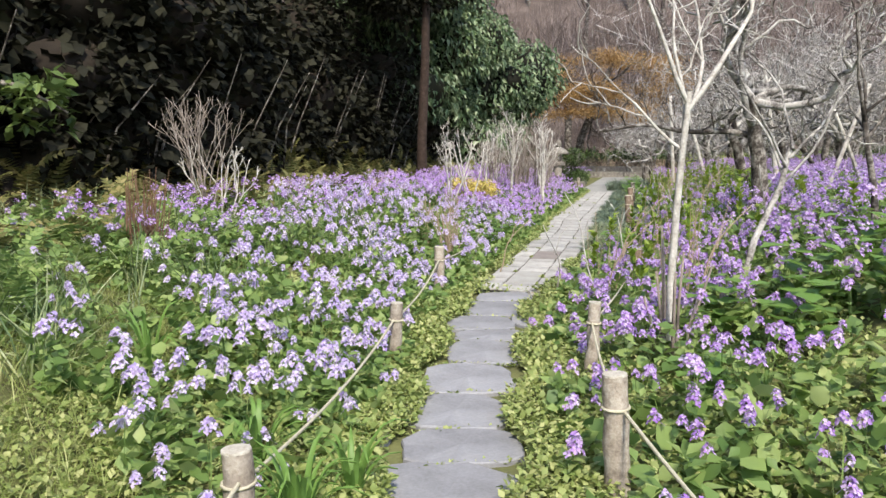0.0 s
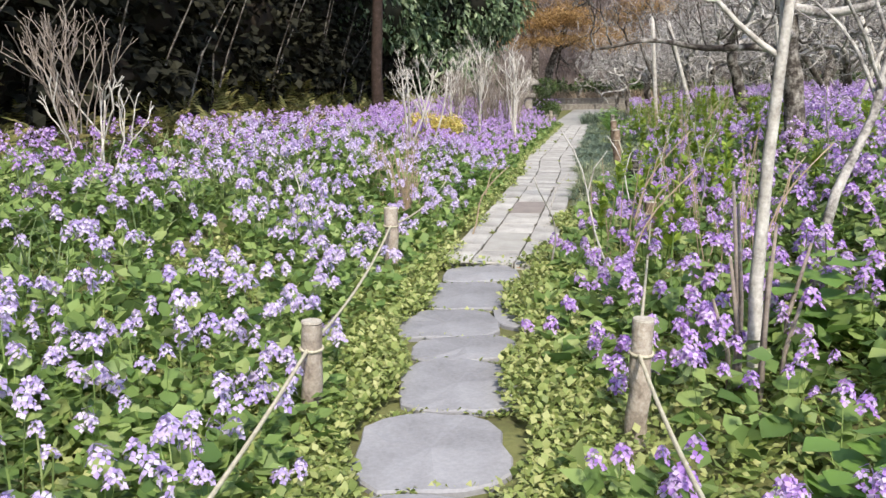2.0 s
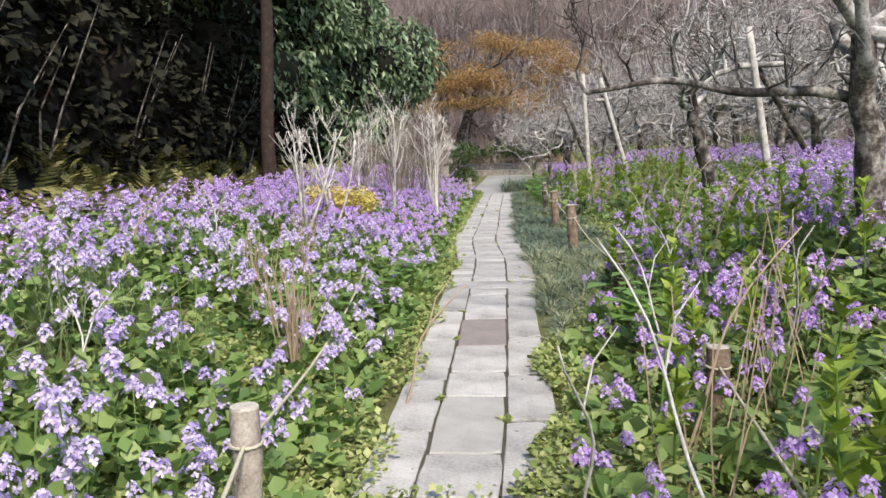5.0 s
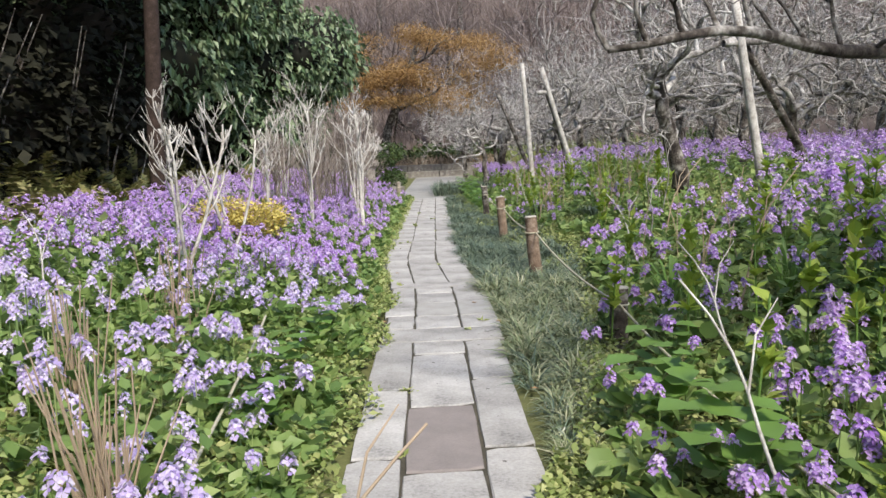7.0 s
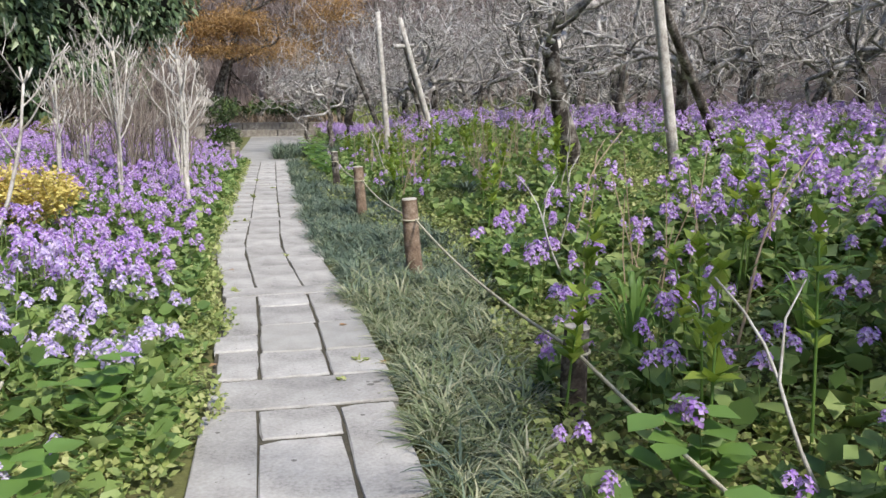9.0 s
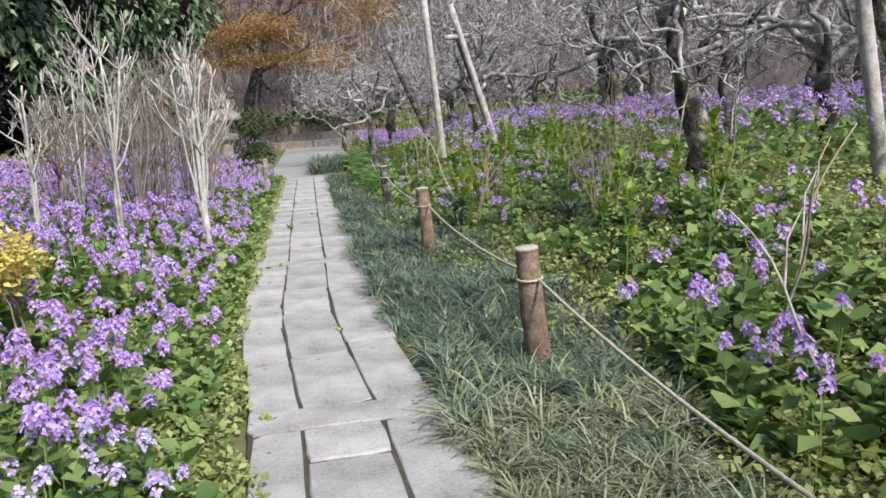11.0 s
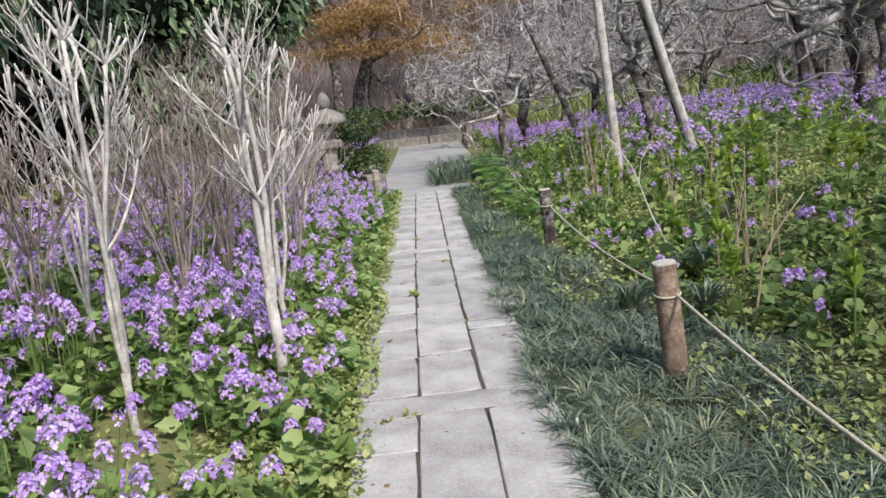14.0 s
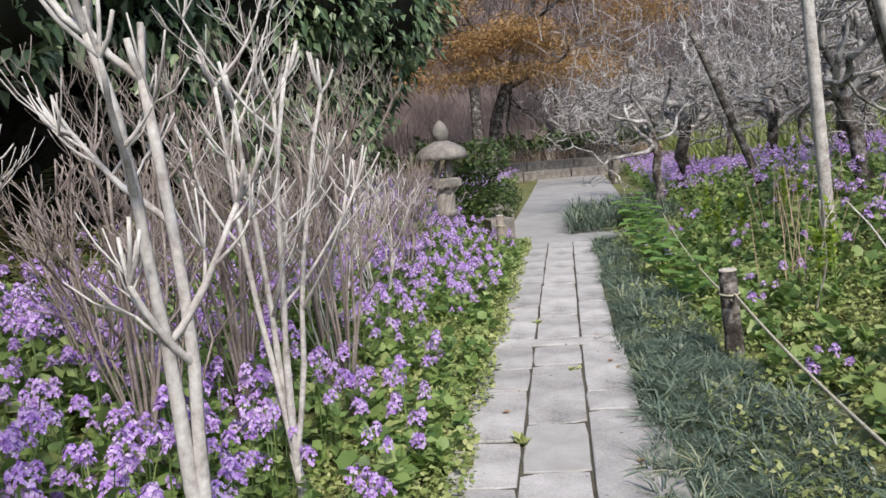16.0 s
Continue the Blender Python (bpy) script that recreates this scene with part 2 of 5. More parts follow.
class Pile:
    """Gathers many small pieces into one mesh."""

    def __init__(self):
        self.v, self.t, self.q, self.n = [], [], [], 0

    def add(self, v, tris=None, quads=None):
        self.v.append(v)
        if tris is not None and len(tris):
            self.t.append(np.asarray(tris) + self.n)
        if quads is not None and len(quads):
            self.q.append(np.asarray(quads) + self.n)
        self.n += len(v)

    def scatter(self, shape, pos, yaw, pitch, size, roll=None):
        """Copies of a small shape (verts, faces): pitch tips it up from level, yaw turns it."""
        sv, sf = shape
        k, n = len(pos), len(sv)
        if not k:
            return
        size = np.broadcast_to(np.asarray(size, dtype=float), (k,))
        v = sv[None] * size[:, None, None]
        if roll is not None:
            c, s = np.cos(roll)[:, None], np.sin(roll)[:, None]
            v = np.stack([v[..., 0] * c + v[..., 2] * s, v[..., 1], -v[..., 0] * s + v[..., 2] * c], -1)
        c, s = np.cos(pitch)[:, None], np.sin(pitch)[:, None]
        v = np.stack([v[..., 0], v[..., 1] * c - v[..., 2] * s, v[..., 1] * s + v[..., 2] * c], -1)
        c, s = np.cos(yaw)[:, None], np.sin(yaw)[:, None]
        v = np.stack([v[..., 0] * c - v[..., 1] * s, v[..., 0] * s + v[..., 1] * c, v[..., 2]], -1)
        v = v + np.asarray(pos)[:, None]
        f = sf[None] + (np.arange(k) * n)[:, None, None]
        f = f.reshape(-1, sf.shape[1])
        self.add(v.reshape(-1, 3), **({"tris": f} if sf.shape[1] == 3 else {"quads": f}))

    def tube(self, pts, radii, sides=5, cap=False):
        pts, radii = np.asarray(pts, float), np.asarray(radii, float)
        d = np.gradient(pts, axis=0)
        d /= np.linalg.norm(d, axis=1)[:, None] + 1e-9
        ref = np.array([0.31, 0.2, 0.93]) if abs(d[0, 2]) < 0.8 else np.array([0.95, 0.3, 0.05])
        a = np.cross(d, ref)
        a /= np.linalg.norm(a, axis=1)[:, None] + 1e-9
        b = np.cross(d, a)
        th = np.arange(sides) * 2 * np.pi / sides
        ring = pts[:, None] + radii[:, None, None] * (np.cos(th)[None, :, None] * a[:, None] + np.sin(th)[None, :, None] * b[:, None])
        m = len(pts)
        i, j = np.meshgrid(np.arange(m - 1), np.arange(sides), indexing="ij")
        q = np.stack([i * sides + j, i * sides + (j + 1) % sides, (i + 1) * sides + (j + 1) % sides, (i + 1) * sides + j], -1).reshape(-1, 4)
        v = ring.reshape(-1, 3)
        t = None
        if cap:
            v = np.vstack([v, pts[-1:]])
            e = (m - 1) * sides
            t = [(e + k, e + (k + 1) % sides, m * sides) for k in range(sides)]
        self.add(v, tris=t, quads=q)

    def mesh(self, name, mat, smooth=False):
        return mesh_from(name, np.vstack(self.v), ([np.vstack(self.t)] if self.t else []) + ([np.vstack(self.q)] if self.q else []), mat, smooth)


def put(name, me, parent=None, at=None, label=""):
    ob = new(name, me)
    if parent:
        ob.parent = parent
    if at is not None:
        ob.matrix_basis = at if isinstance(at, Matrix) else Matrix.Translation(at)
    if label:
        ob["label"] = label
    return ob


def thing(name, label, category, at=(0, 0, 0), group="", kind=""):
    e = new(name)
    e.location = at
    return tagged(e, label, category, group, kind)


# small shapes: leaf and petal point along +y
LEAF = (np.array([(0, 0, 0), (0, .5, -.05), (0, 1, -.14), (-.34, .42, .05), (.34, .42, .05)], float),
        np.array([(0, 4, 1), (4, 2, 1), (0, 1, 3), (1, 2, 3)]))
ROUND = (np.array([(0, 0, 0), (0, .5, -.06), (0, 1, -.1), (-.42, .25, .02), (-.45, .65, .05), (.42, .25, .02), (.45, .65, .05)], float),
         np.array([(0, 5, 1), (5, 6, 1), (6, 2, 1), (0, 1, 3), (1, 4, 3), (1, 2, 4)]))
CHIP = (np.array([(0, 0, 0), (-.36, .5, .06), (.36, .5, .06), (0, 1, -.08)], float), np.array([(0, 2, 1), (1, 2, 3)]))
SLIM = (np.array([(0, 0, 0), (-.13, .45, .03), (.13, .45, .03), (0, 1, -.12)], float), np.array([(0, 2, 1), (1, 2, 3)]))
BLADE = (np.array([(-.018, 0, 0), (.018, 0, 0), (-.017, .42, .06), (.017, .42, .06), (-.011, .78, -.05), (.011, .78, -.05), (0, 1, -.24)], float),
         np.array([(0, 1, 3), (0, 3, 2), (2, 3, 5), (2, 5, 4), (4, 5, 6)]))
TWIG = (np.array([(-.008, 0, 0), (.008, 0, 0), (.05, .5, .02), (.062, .5, .02), (0, 1, 0)], float), np.array([(0, 1, 3), (0, 3, 2), (2, 3, 4)]))


LANCE = (LEAF[0] * (.7, 1, 1.3), LEAF[1])
THIN = (BLADE[0] * (.5, 1, 1), BLADE[1])
TUFT = (np.stack([BLADE[0][:, 0] * 1.5, BLADE[0][:, 1], BLADE[0][:, 2] - .38 * BLADE[0][:, 1] ** 2], -1), BLADE[1])


def frond():
    """A fern frond: leaflets in pairs along an arching stalk."""
    n = 11
    v, t = [], []
    for i in range(n):
        y = .12 + .86 * i / n
        z = .28 * math.sin(y * 2.2) - .30 * y * y
        l = .24 * math.sin(math.pi * min(1, (1.06 - y) * .62 + .1)) * (1.04 - y) ** .35
        for sgn in (-1, 1):
            m = len(v)
            v += [(0, y - .025, z), (0, y + .03, z), (sgn * l, y + .07, z - .05), (sgn * l * .5, y - .02, z + .012)]
            t += [(m, m + 3, m + 1), (m + 3, m + 2, m + 1)] if sgn > 0 else [(m, m + 1, m + 3), (m + 3, m + 1, m + 2)]
    return np.array(v, float), np.array(t)


FROND = frond()


def bloom_head(flowers, petals_four=True):
    """A loose raceme about 1 high and wide, of cross-shaped flowers."""
    v, q = [], []
    g = np.random.default_rng(flowers)
    for k in range(flowers):
        a, h = k * 2.4, k / flowers
        r = 0.42 * (1 - 0.6 * h)
        c = np.array([r * np.cos(a), r * np.sin(a), 0.15 + 0.75 * h + g.uniform(-.06, .06)])
        n = np.array([np.cos(a), np.sin(a), 0.75 + g.uniform(-.3, .5)])
        n /= np.linalg.norm(n)
        u = np.cross(n, (0, 0, 1.0))
        u /= np.linalg.norm(u)
        w = np.cross(n, u)
        for j in range(4 if petals_four else 2):
            b = j * (np.pi / 2 if petals_four else np.pi) + g.uniform(0, .6)
            d, e = np.cos(b) * u + np.sin(b) * w, -np.sin(b) * u + np.cos(b) * w
            s = 0.24 * g.uniform(.8, 1.2)
            m = len(v)
            wide = 0.46 if petals_four else 0.7
            v += [c, c + s * (.6 * d - wide * e + .12 * n), c + s * (1.08 * d + .02 * n), c + s * (.6 * d + wide * e + .12 * n)]
            q.append((m, m + 1, m + 2, m + 3))
    return np.array(v), np.array(q)


HEAD_NEAR = [bloom_head(11), bloom_head(8), bloom_head(13)]
HEAD_FAR = [bloom_head(7), bloom_head(6, False)]

# ---- the plan: path line and lie of the land ----
LINE_Y = [-6.0, 2.0, 3.7, 4.3, 5.3, 5.9, 6.4, 6.8, 7.4, 7.9, 8.3, 9.6, 11.0, 12.2, 14.15, 16.0, 17.7, 19.5, 21.0, 22.8, 24.0, 26.4, 34.0, 60.0]
LINE_X = [-0.5, -0.12, -0.03, 0.05, 0.14, 0.25, 0.32, 0.33, 0.43, 0.58, 0.72, 1.05, 1.40, 1.70, 2.17, 2.48, 2.93, 3.38, 3.76, 4.22, 4.53, 5.15, 7.2, 14.0]


_ly = np.arange(-60, 140, .1)
_lx = np.interp(_ly, LINE_Y, LINE_X)
for _k in range(3):
    _lx = np.convolve(np.pad(_lx, 4, mode="edge"), np.ones(9) / 9, mode="valid")


def line_x(y):
    return np.interp(y, _ly, _lx)


def smooth01(a):
    a = np.clip(a, 0, 1)
    return a * a * (3 - 2 * a)


def side(x, y):
    """Distance from the middle of the path: right is plus."""
    return (np.asarray(x) - line_x(y)) * 0.965


def drop(y):
    """The path falls a little on its way."""
    return -0.08 * smooth01((np.asarray(y, float) - 12) / 7)


def height(x, y):
    x, y = np.asarray(x, float), np.asarray(y, float)
    d = side(x, y)
    right = 0.55 * smooth01((d - 0.9) / 2.4) + 0.035 * np.clip(d - 3.3, 0, 20)
    left = 0.42 * smooth01((-d - 0.7) / 2.6) + 0.95 * np.clip(-d - 4.4 - 0.09 * np.clip(12 - y, 0, 12), 0, 40) * smooth01((31 - y) / 5)
    z = np.where(d > 0, right, left) * smooth01((34 - y) / 9 + 0.0) + 0.16 * np.clip(np.abs(d) - 4.5, 0, 30) * smooth01((y - 26) / 8) * 0.15
    hill = np.clip(y - 47, 0, 100) * 0.62 + np.clip(d - 17, 0, 60) * 0.5
    hill = hill + np.clip(-d - 9, 0, 60) * 0.55 * smooth01((y - 26) / 8)
    bump = 0.03 * np.sin(x * 2.1 + y * 1.3) * np.sin(y * 1.7 - x * .6) * smooth01((np.abs(d) - 0.7) / 0.8)
    return z + hill + bump + drop(y)


def ground():
    ys = np.concatenate([np.arange(-40, -4, 6.0), np.arange(-4, 36, 0.25), np.arange(36, 120, 2.5)])
    ds = np.concatenate([np.arange(-90, -12, 6.0), np.arange(-12, -1.2, 0.3), np.arange(-1.2, 1.2, 0.1), np.arange(1.2, 12, 0.3), np.arange(12, 90, 6.0)])
    Y, D = np.meshgrid(ys, ds, indexing="ij")
    X = line_x(Y) + D
    Z = height(X, Y) - 0.02
    n, m = Y.shape
    i, j = np.meshgrid(np.arange(n - 1), np.arange(m - 1), indexing="ij")
    q = np.stack([i * m + j, i * m + j + 1, (i + 1) * m + j + 1, (i + 1) * m + j], -1).reshape(-1, 4)
    me = mesh_from("ground", np.stack([X, Y, Z], -1).reshape(-1, 3), [q], M_SOIL, True)
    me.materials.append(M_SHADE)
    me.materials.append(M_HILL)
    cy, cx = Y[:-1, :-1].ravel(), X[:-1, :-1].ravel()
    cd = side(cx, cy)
    # slope under the wood takes the soil colour with shade painted in
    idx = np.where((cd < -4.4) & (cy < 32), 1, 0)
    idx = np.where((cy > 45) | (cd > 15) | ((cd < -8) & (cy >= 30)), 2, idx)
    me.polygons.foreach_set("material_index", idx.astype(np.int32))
    return tagged(put("ground", me), "mossy garden soil rising gently to wooded slopes", "ground", kind="structure")


ground()


def sheet(name, mat, y0, y1, d0, d1, lift, label):
    ys, ds = np.linspace(y0, y1, 90), np.linspace(d0, d1, 9)
    Y, D = np.meshgrid(ys, ds, indexing="ij")
    X = line_x(Y) + D
    n, m = Y.shape
    i, j = np.meshgrid(np.arange(n - 1), np.arange(m - 1), indexing="ij")
    q = np.stack([i * m + j, i * m + j + 1, (i + 1) * m + j + 1, (i + 1) * m + j], -1).reshape(-1, 4)
    return tagged(put(name, mesh_from(name, np.stack([X, Y, lift + drop(Y)], -1).reshape(-1, 3), [q], mat)), label, name.split("_")[0], kind="structure")


# ---- trees ----


def grow(pile, g, p, d, length, radius, depth, gnarl, up, spread, sides=6, thin=0.62, floor=0.0045):
    """A crooked limb with smaller ones off it."""
    seg = max(5, min(9, int(length / 0.15))) if depth > 1 else 5
    pts, rad = [p.copy()], [radius]
    step = length / seg
    kids = []
    for k in range(seg):
        d = d + g.normal(0, gnarl, 3) + np.array([0, 0, up])
        d /= np.linalg.norm(d)
        p = p + d * step
        pts.append(p.copy())
        rad.append(radius * (1 - 0.5 * (k + 1) / seg))
        if depth > 0 and k >= seg * 0.3 and g.random() < (0.6 if depth > 1 else 0.85):
            kids.append((p.copy(), d.copy(), rad[-1]))
    if depth > 0:
        kids.append((p.copy(), d.copy(), rad[-1]))
    pile.tube(pts, rad, max(3, sides))
    for q, e, r in kids:
        s = g.normal(0, 1, 3)
        s -= s.dot(e) * e
        s /= np.linalg.norm(s) + 1e-9
        nd = e * g.uniform(.5, .9) + s * spread * g.uniform(.6, 1.2)
        nd /= np.linalg.norm(nd)
        grow(pile, g, q, nd, length * g.uniform(.5, .8), max(r * thin, floor), depth - 1, gnarl * 1.3, up, spread, max(sides - 1, 3), thin, floor)


def plum_meshes(seed, trunk=1.2, lean=(0.2, 0.0), limbs=4, reach=1.5, radius=0.11, depth=3, mat=None, up=.05):
    g = np.random.default_rng(seed)
    a, b = Pile(), Pile()
    pts, rad, p = [], [], np.array([0, 0, -0.15])
    n = 9
    for k in range(n):
        f = k / (n - 1)
        pts.append(p + np.array([lean[0] * f * trunk + g.normal(0, .025), lean[1] * f * trunk + g.normal(0, .025), f * (trunk + .15)]))
        rad.append(radius * (1.35 - .5 * f + (0.35 if k == 0 else 0)))
    a.tube(pts, rad, 9)
    top = pts[-1]
    for k in range(limbs):
        t = k * 2 * np.pi / limbs + g.uniform(-.4, .4)
        d = np.array([np.cos(t), np.sin(t), g.uniform(.35, .9)])
        d /= np.linalg.norm(d)
        grow(b, g, pts[-1 - (k % 2)], d, reach * g.uniform(.8, 1.15), radius * .6, depth, 0.34, up, 1.05, 6, .76, .0085)
    t, n = Pile(), 600
    d = g.normal(0, 1, (n, 3))
    d /= np.linalg.norm(d, axis=1)[:, None]
    pos = np.array([top[0], top[1], trunk + reach * .75]) + d * np.array([1.55, 1.55, .95]) * reach * g.uniform(.3, 1, (n, 1)) ** .5
    t.scatter(TWIG, pos, g.uniform(0, 6.3, n), g.normal(.5, .6, n), g.uniform(.25, .6, n), g.uniform(-1, 1, n))
    return a.mesh("trunk", mat or M_BARKD, True), b.mesh("bare_crown", mat or M_BARK, True), t.mesh("twig_crown", M_TWIG)


def tree(name, meshes, at, label, group="", turn=0.0, size=1.0):
    e = thing(name, label, "tree", group=group)
    e.matrix_basis = pose(*at, 0, 0, turn) @ Matrix.Diagonal((size, size, size, 1))
    put("trunk", meshes[0], e)
    put("bare_crown", meshes[1], e)
    put("twig_crown", meshes[2], e)
    return e


def on_ground(x, y, dz=0.0):
    return (x, y, float(height(x, y)) + dz)


PLUMS = [plum_meshes(11, 1.15, (-.25, .1), 7, 1.2, .08, 3), plum_meshes(12, 1.3, (.15, -.1), 7, 1.1, .07, 3), plum_meshes(15, 1.0, (.3, .2), 7, 1.25, .085, 3)]
BIG = plum_meshes(21, 1.35, (-.38, -.1), 5, 1.3, .085, 3, None, .08)
OLD = plum_meshes(23, 1.4, (-.12, -.05), 5, 1.2, .08, 3, None, .11)
_old = tree("plum_tree", OLD, on_ground(3.65, 10.1), "old bare plum tree with a dark trunk and crooked grey limbs", "plum trees", 0)


def long_limb(parent):
    """The low limb that reaches out towards the path, with crooked shoots along it."""
    g = np.random.default_rng(27)
    p = Pile()
    f = np.linspace(0, 1, 13)
    pts = np.stack([-.1 - 1.75 * f, .05 + .06 * np.sin(f * 5), 1.02 + .1 * np.sin(f * 2.2) + .025 * np.sin(f * 11)], -1)
    p.tube(pts, .038 - .026 * f, 8, True)
    for k in range(2, 13):
        d = np.array([-.4 + g.normal(0, .4), g.normal(0, .5), g.uniform(.6, 1.2)])
        grow(p, g, pts[k], d / np.linalg.norm(d), g.uniform(.2, .36), .011, 2, .2, .14, .8, 5, .7, .005)
    put("long_limb", p.mesh("long_limb", M_BARKD, True), parent, label="long dark low limb")


long_limb(_old)
tree("plum_tree", BIG, on_ground(5.95, 16.5), "leaning bare plum tree with lichened grey limbs", "plum trees", 0)
_far = [(7.85, 24.4), (8.6, 19.3), (9.9, 15.0), (7.6, 12.6), (10.4, 22.0), (12.2, 18.5), (9.4, 27.5), (11.6, 26.0), (13.6, 23.0), (12.4, 31.0), (10.3, 33.0), (14.6, 29.0), (15.2, 35.0), (11.8, 37.5), (9.8, 10.8), (12.3, 14.5), (14.8, 19.2), (8.3, 30.5), (14.0, 40.0), (16.5, 25.0), (17.5, 31.0), (10.6, 43.0), (6.3, 8.0), (13.3, 43.5), (8.9, 21.9), (7.2, 28.4), (9.9, 30.2), (11.2, 23.9), (10.9, 28.2), (13.1, 26.4), (13.2, 33.6), (11.5, 40.2), (15.8, 22.2), (11.0, 17.0), (13.8, 16.8), (8.2, 17.4), (10.8, 12.9), (12.2, 11.2), (7.9, 10.4), (12.6, 21.0), (9.0, 36.2), (16.2, 28.0), (14.5, 37.0)]
for _k, (_x, _y) in enumerate(_far):
    tree("plum_tree", PLUMS[_k % 3], on_ground(_x, _y), "bare plum tree with a tangle of crooked grey branches", "plum trees", (_k * 77) % 360, .9 + 0.08 * ((_k * 7) % 5))


def young_tree():
    g = np.random.default_rng(5)
    e = thing("young_tree", "slender young bare tree with pale smooth bark", "tree", on_ground(1.36, 5.6))
    a, b = Pile(), Pile()
    p = np.array([(0, 0, -.1), (-.02, 0, .45), (0, .01, .9), (.02, 0, 1.25), (.05, 0, 1.6)])
    a.tube(p, [.030, .025, .022, .020, .018], 8)
    for d, l, r in (((-.35, .1, .95), .8, .015), ((.75, .15, .75), 1.1, .019), ((-.6, .4, .55), .5, .012), ((.1, .2, 1), .9, .014), ((.5, .6, .6), 1.0, .016)):
        d = np.array(d) / np.linalg.norm(d)
        grow(b, g, p[3] + (p[4] - p[3]) * g.random(), d, l, r, 2, .12, .04, .7, 6)
    put("trunk", a.mesh("trunk", M_PALE, True), e)
    put("bare_crown", b.mesh("bare_crown", M_PALE, True), e)
    for k in range(9):
        s = Pile()
        x, y = g.normal(0, .09, 2)
        h = g.uniform(.4, .9)
        s.tube([(x, y, -.1), (x * 1.2, y * 1.2, h * .5), (x * 1.9, y * 1.7, h)], [.012, .01, .006], 5, True)
        put("sucker_stem", s.mesh("sucker_stem", M_THICKET, True), e)


young_tree()


def slim_tree(x, y, seed, label, mat, lean):
    g = np.random.default_rng(seed)
    e = thing("slender_tree", label, "tree", on_ground(x, y))
    a, b = Pile(), Pile()
    a.tube([(0, 0, -.1), (lean * .3, 0, .45), (lean * .8, .05, .85), (lean * 1.0, .1, 1.15)], [.032, .027, .023, .02], 7)
    for k in range(5):
        t = k * 1.9
        d = np.array([np.cos(t) * .7, np.sin(t) * .7, .75])
        grow(b, g, np.array([lean * (.8 + .05 * k), .06, .85 + .07 * k]), d / np.linalg.norm(d), .85, .013, 2, .16, .04, .8, 5)
    put("trunk", a.mesh("trunk", mat, True), e)
    put("bare_crown", b.mesh("bare_crown", mat, True), e)


slim_tree(3.3, 7.0, 31, "slender dark sapling with forked bare twigs", M_BARKD, -.12)
slim_tree(2.25, 7.0, 33, "leaning bare sapling with thin grey twigs", M_BARK, .4)


def pole(name, a, b, r, mat, parent):
    s = Pile()
    a, b = np.array(a, float), np.array(b, float)
    f = np.linspace(0, 1, 6)[:, None]
    s.tube(a + (b - a) * f, r * (1.08 - .16 * f[:, 0]), 9, True)
    return put(name, s.mesh(name, mat, True), parent)


def prop(foot_a, foot_b, top, bar, label, mat=M_PALE):
    e = thing("tree_prop", label, "support", group="tree props")
    pole("post", foot_a, top, .046, mat, e)
    if foot_b:
        pole("brace", foot_b, np.array(top) + (.08, .05, -.35), .042, M_BARKD, e)
        pole("crossbar", np.array(top) + (-.12, 0, -.45), np.array(top) + (bar, .05, -.42), .035, M_BARK, e)


prop((5.80, 14.8, .4), (7.1, 15.5, .4), (5.46, 14.85, 2.5), .5, "tilted pale wooden prop with a dark brace and crossbar")
prop((6.16, 22.3, .4), None, (6.0, 22.3, 2.6), .4, "weathered pole propping a plum limb")
prop((6.95, 22.1, .4), (7.05, 22.3, .4), (6.3, 22.1, 2.5), .3, "pale leaning pole under a plum limb")
prop((7.5, 26.0, .5), None, (6.75, 26.0, 2.3), .3, "dark leaning pole under a plum limb", M_BARKD)

# ---- bare pruned shrubs ----


def bare_shrub(seed, stems, h, spread, forks=2, r=.013, mat=M_PALE):
    g = np.random.default_rng(seed)
    out = []
    for k in range(stems):
        p = Pile()
        t = g.uniform(0, 6.28)
        base = np.array([np.cos(t), np.sin(t), 0]) * g.uniform(0, .12) * spread * 2
        d = np.array([np.cos(t) * spread * g.uniform(.2, 1), np.sin(t) * spread * g.uniform(.2, 1), 1.0])
        d /= np.linalg.norm(d)

        def fork(q, e, length, rad, depth):
            n = 5
            pts = [q.copy()]
            for _ in range(n):
                e = e + g.normal(0, .07, 3) + (0, 0, .04)
                e = e / np.linalg.norm(e)
                q = q + e * length / n
                pts.append(q.copy())
            p.tube(pts, np.linspace(rad, rad * .8, n + 1), 5, True)
            if depth:
                for _ in range(2 + int(g.random() < .3)):
                    s = g.normal(0, 1, 3)
                    s[2] *= .3
                    ne = e + s * .42
                    ne[2] = max(ne[2], .35)
                    fork(q, ne / np.linalg.norm(ne), length * g.uniform(.38, .6), rad * .78, depth - 1)
        fork(base - (0, 0, .1), d, h * .6, r * g.uniform(.8, 1.2), forks)
        out.append(p.mesh("stem", mat, True))
    return out


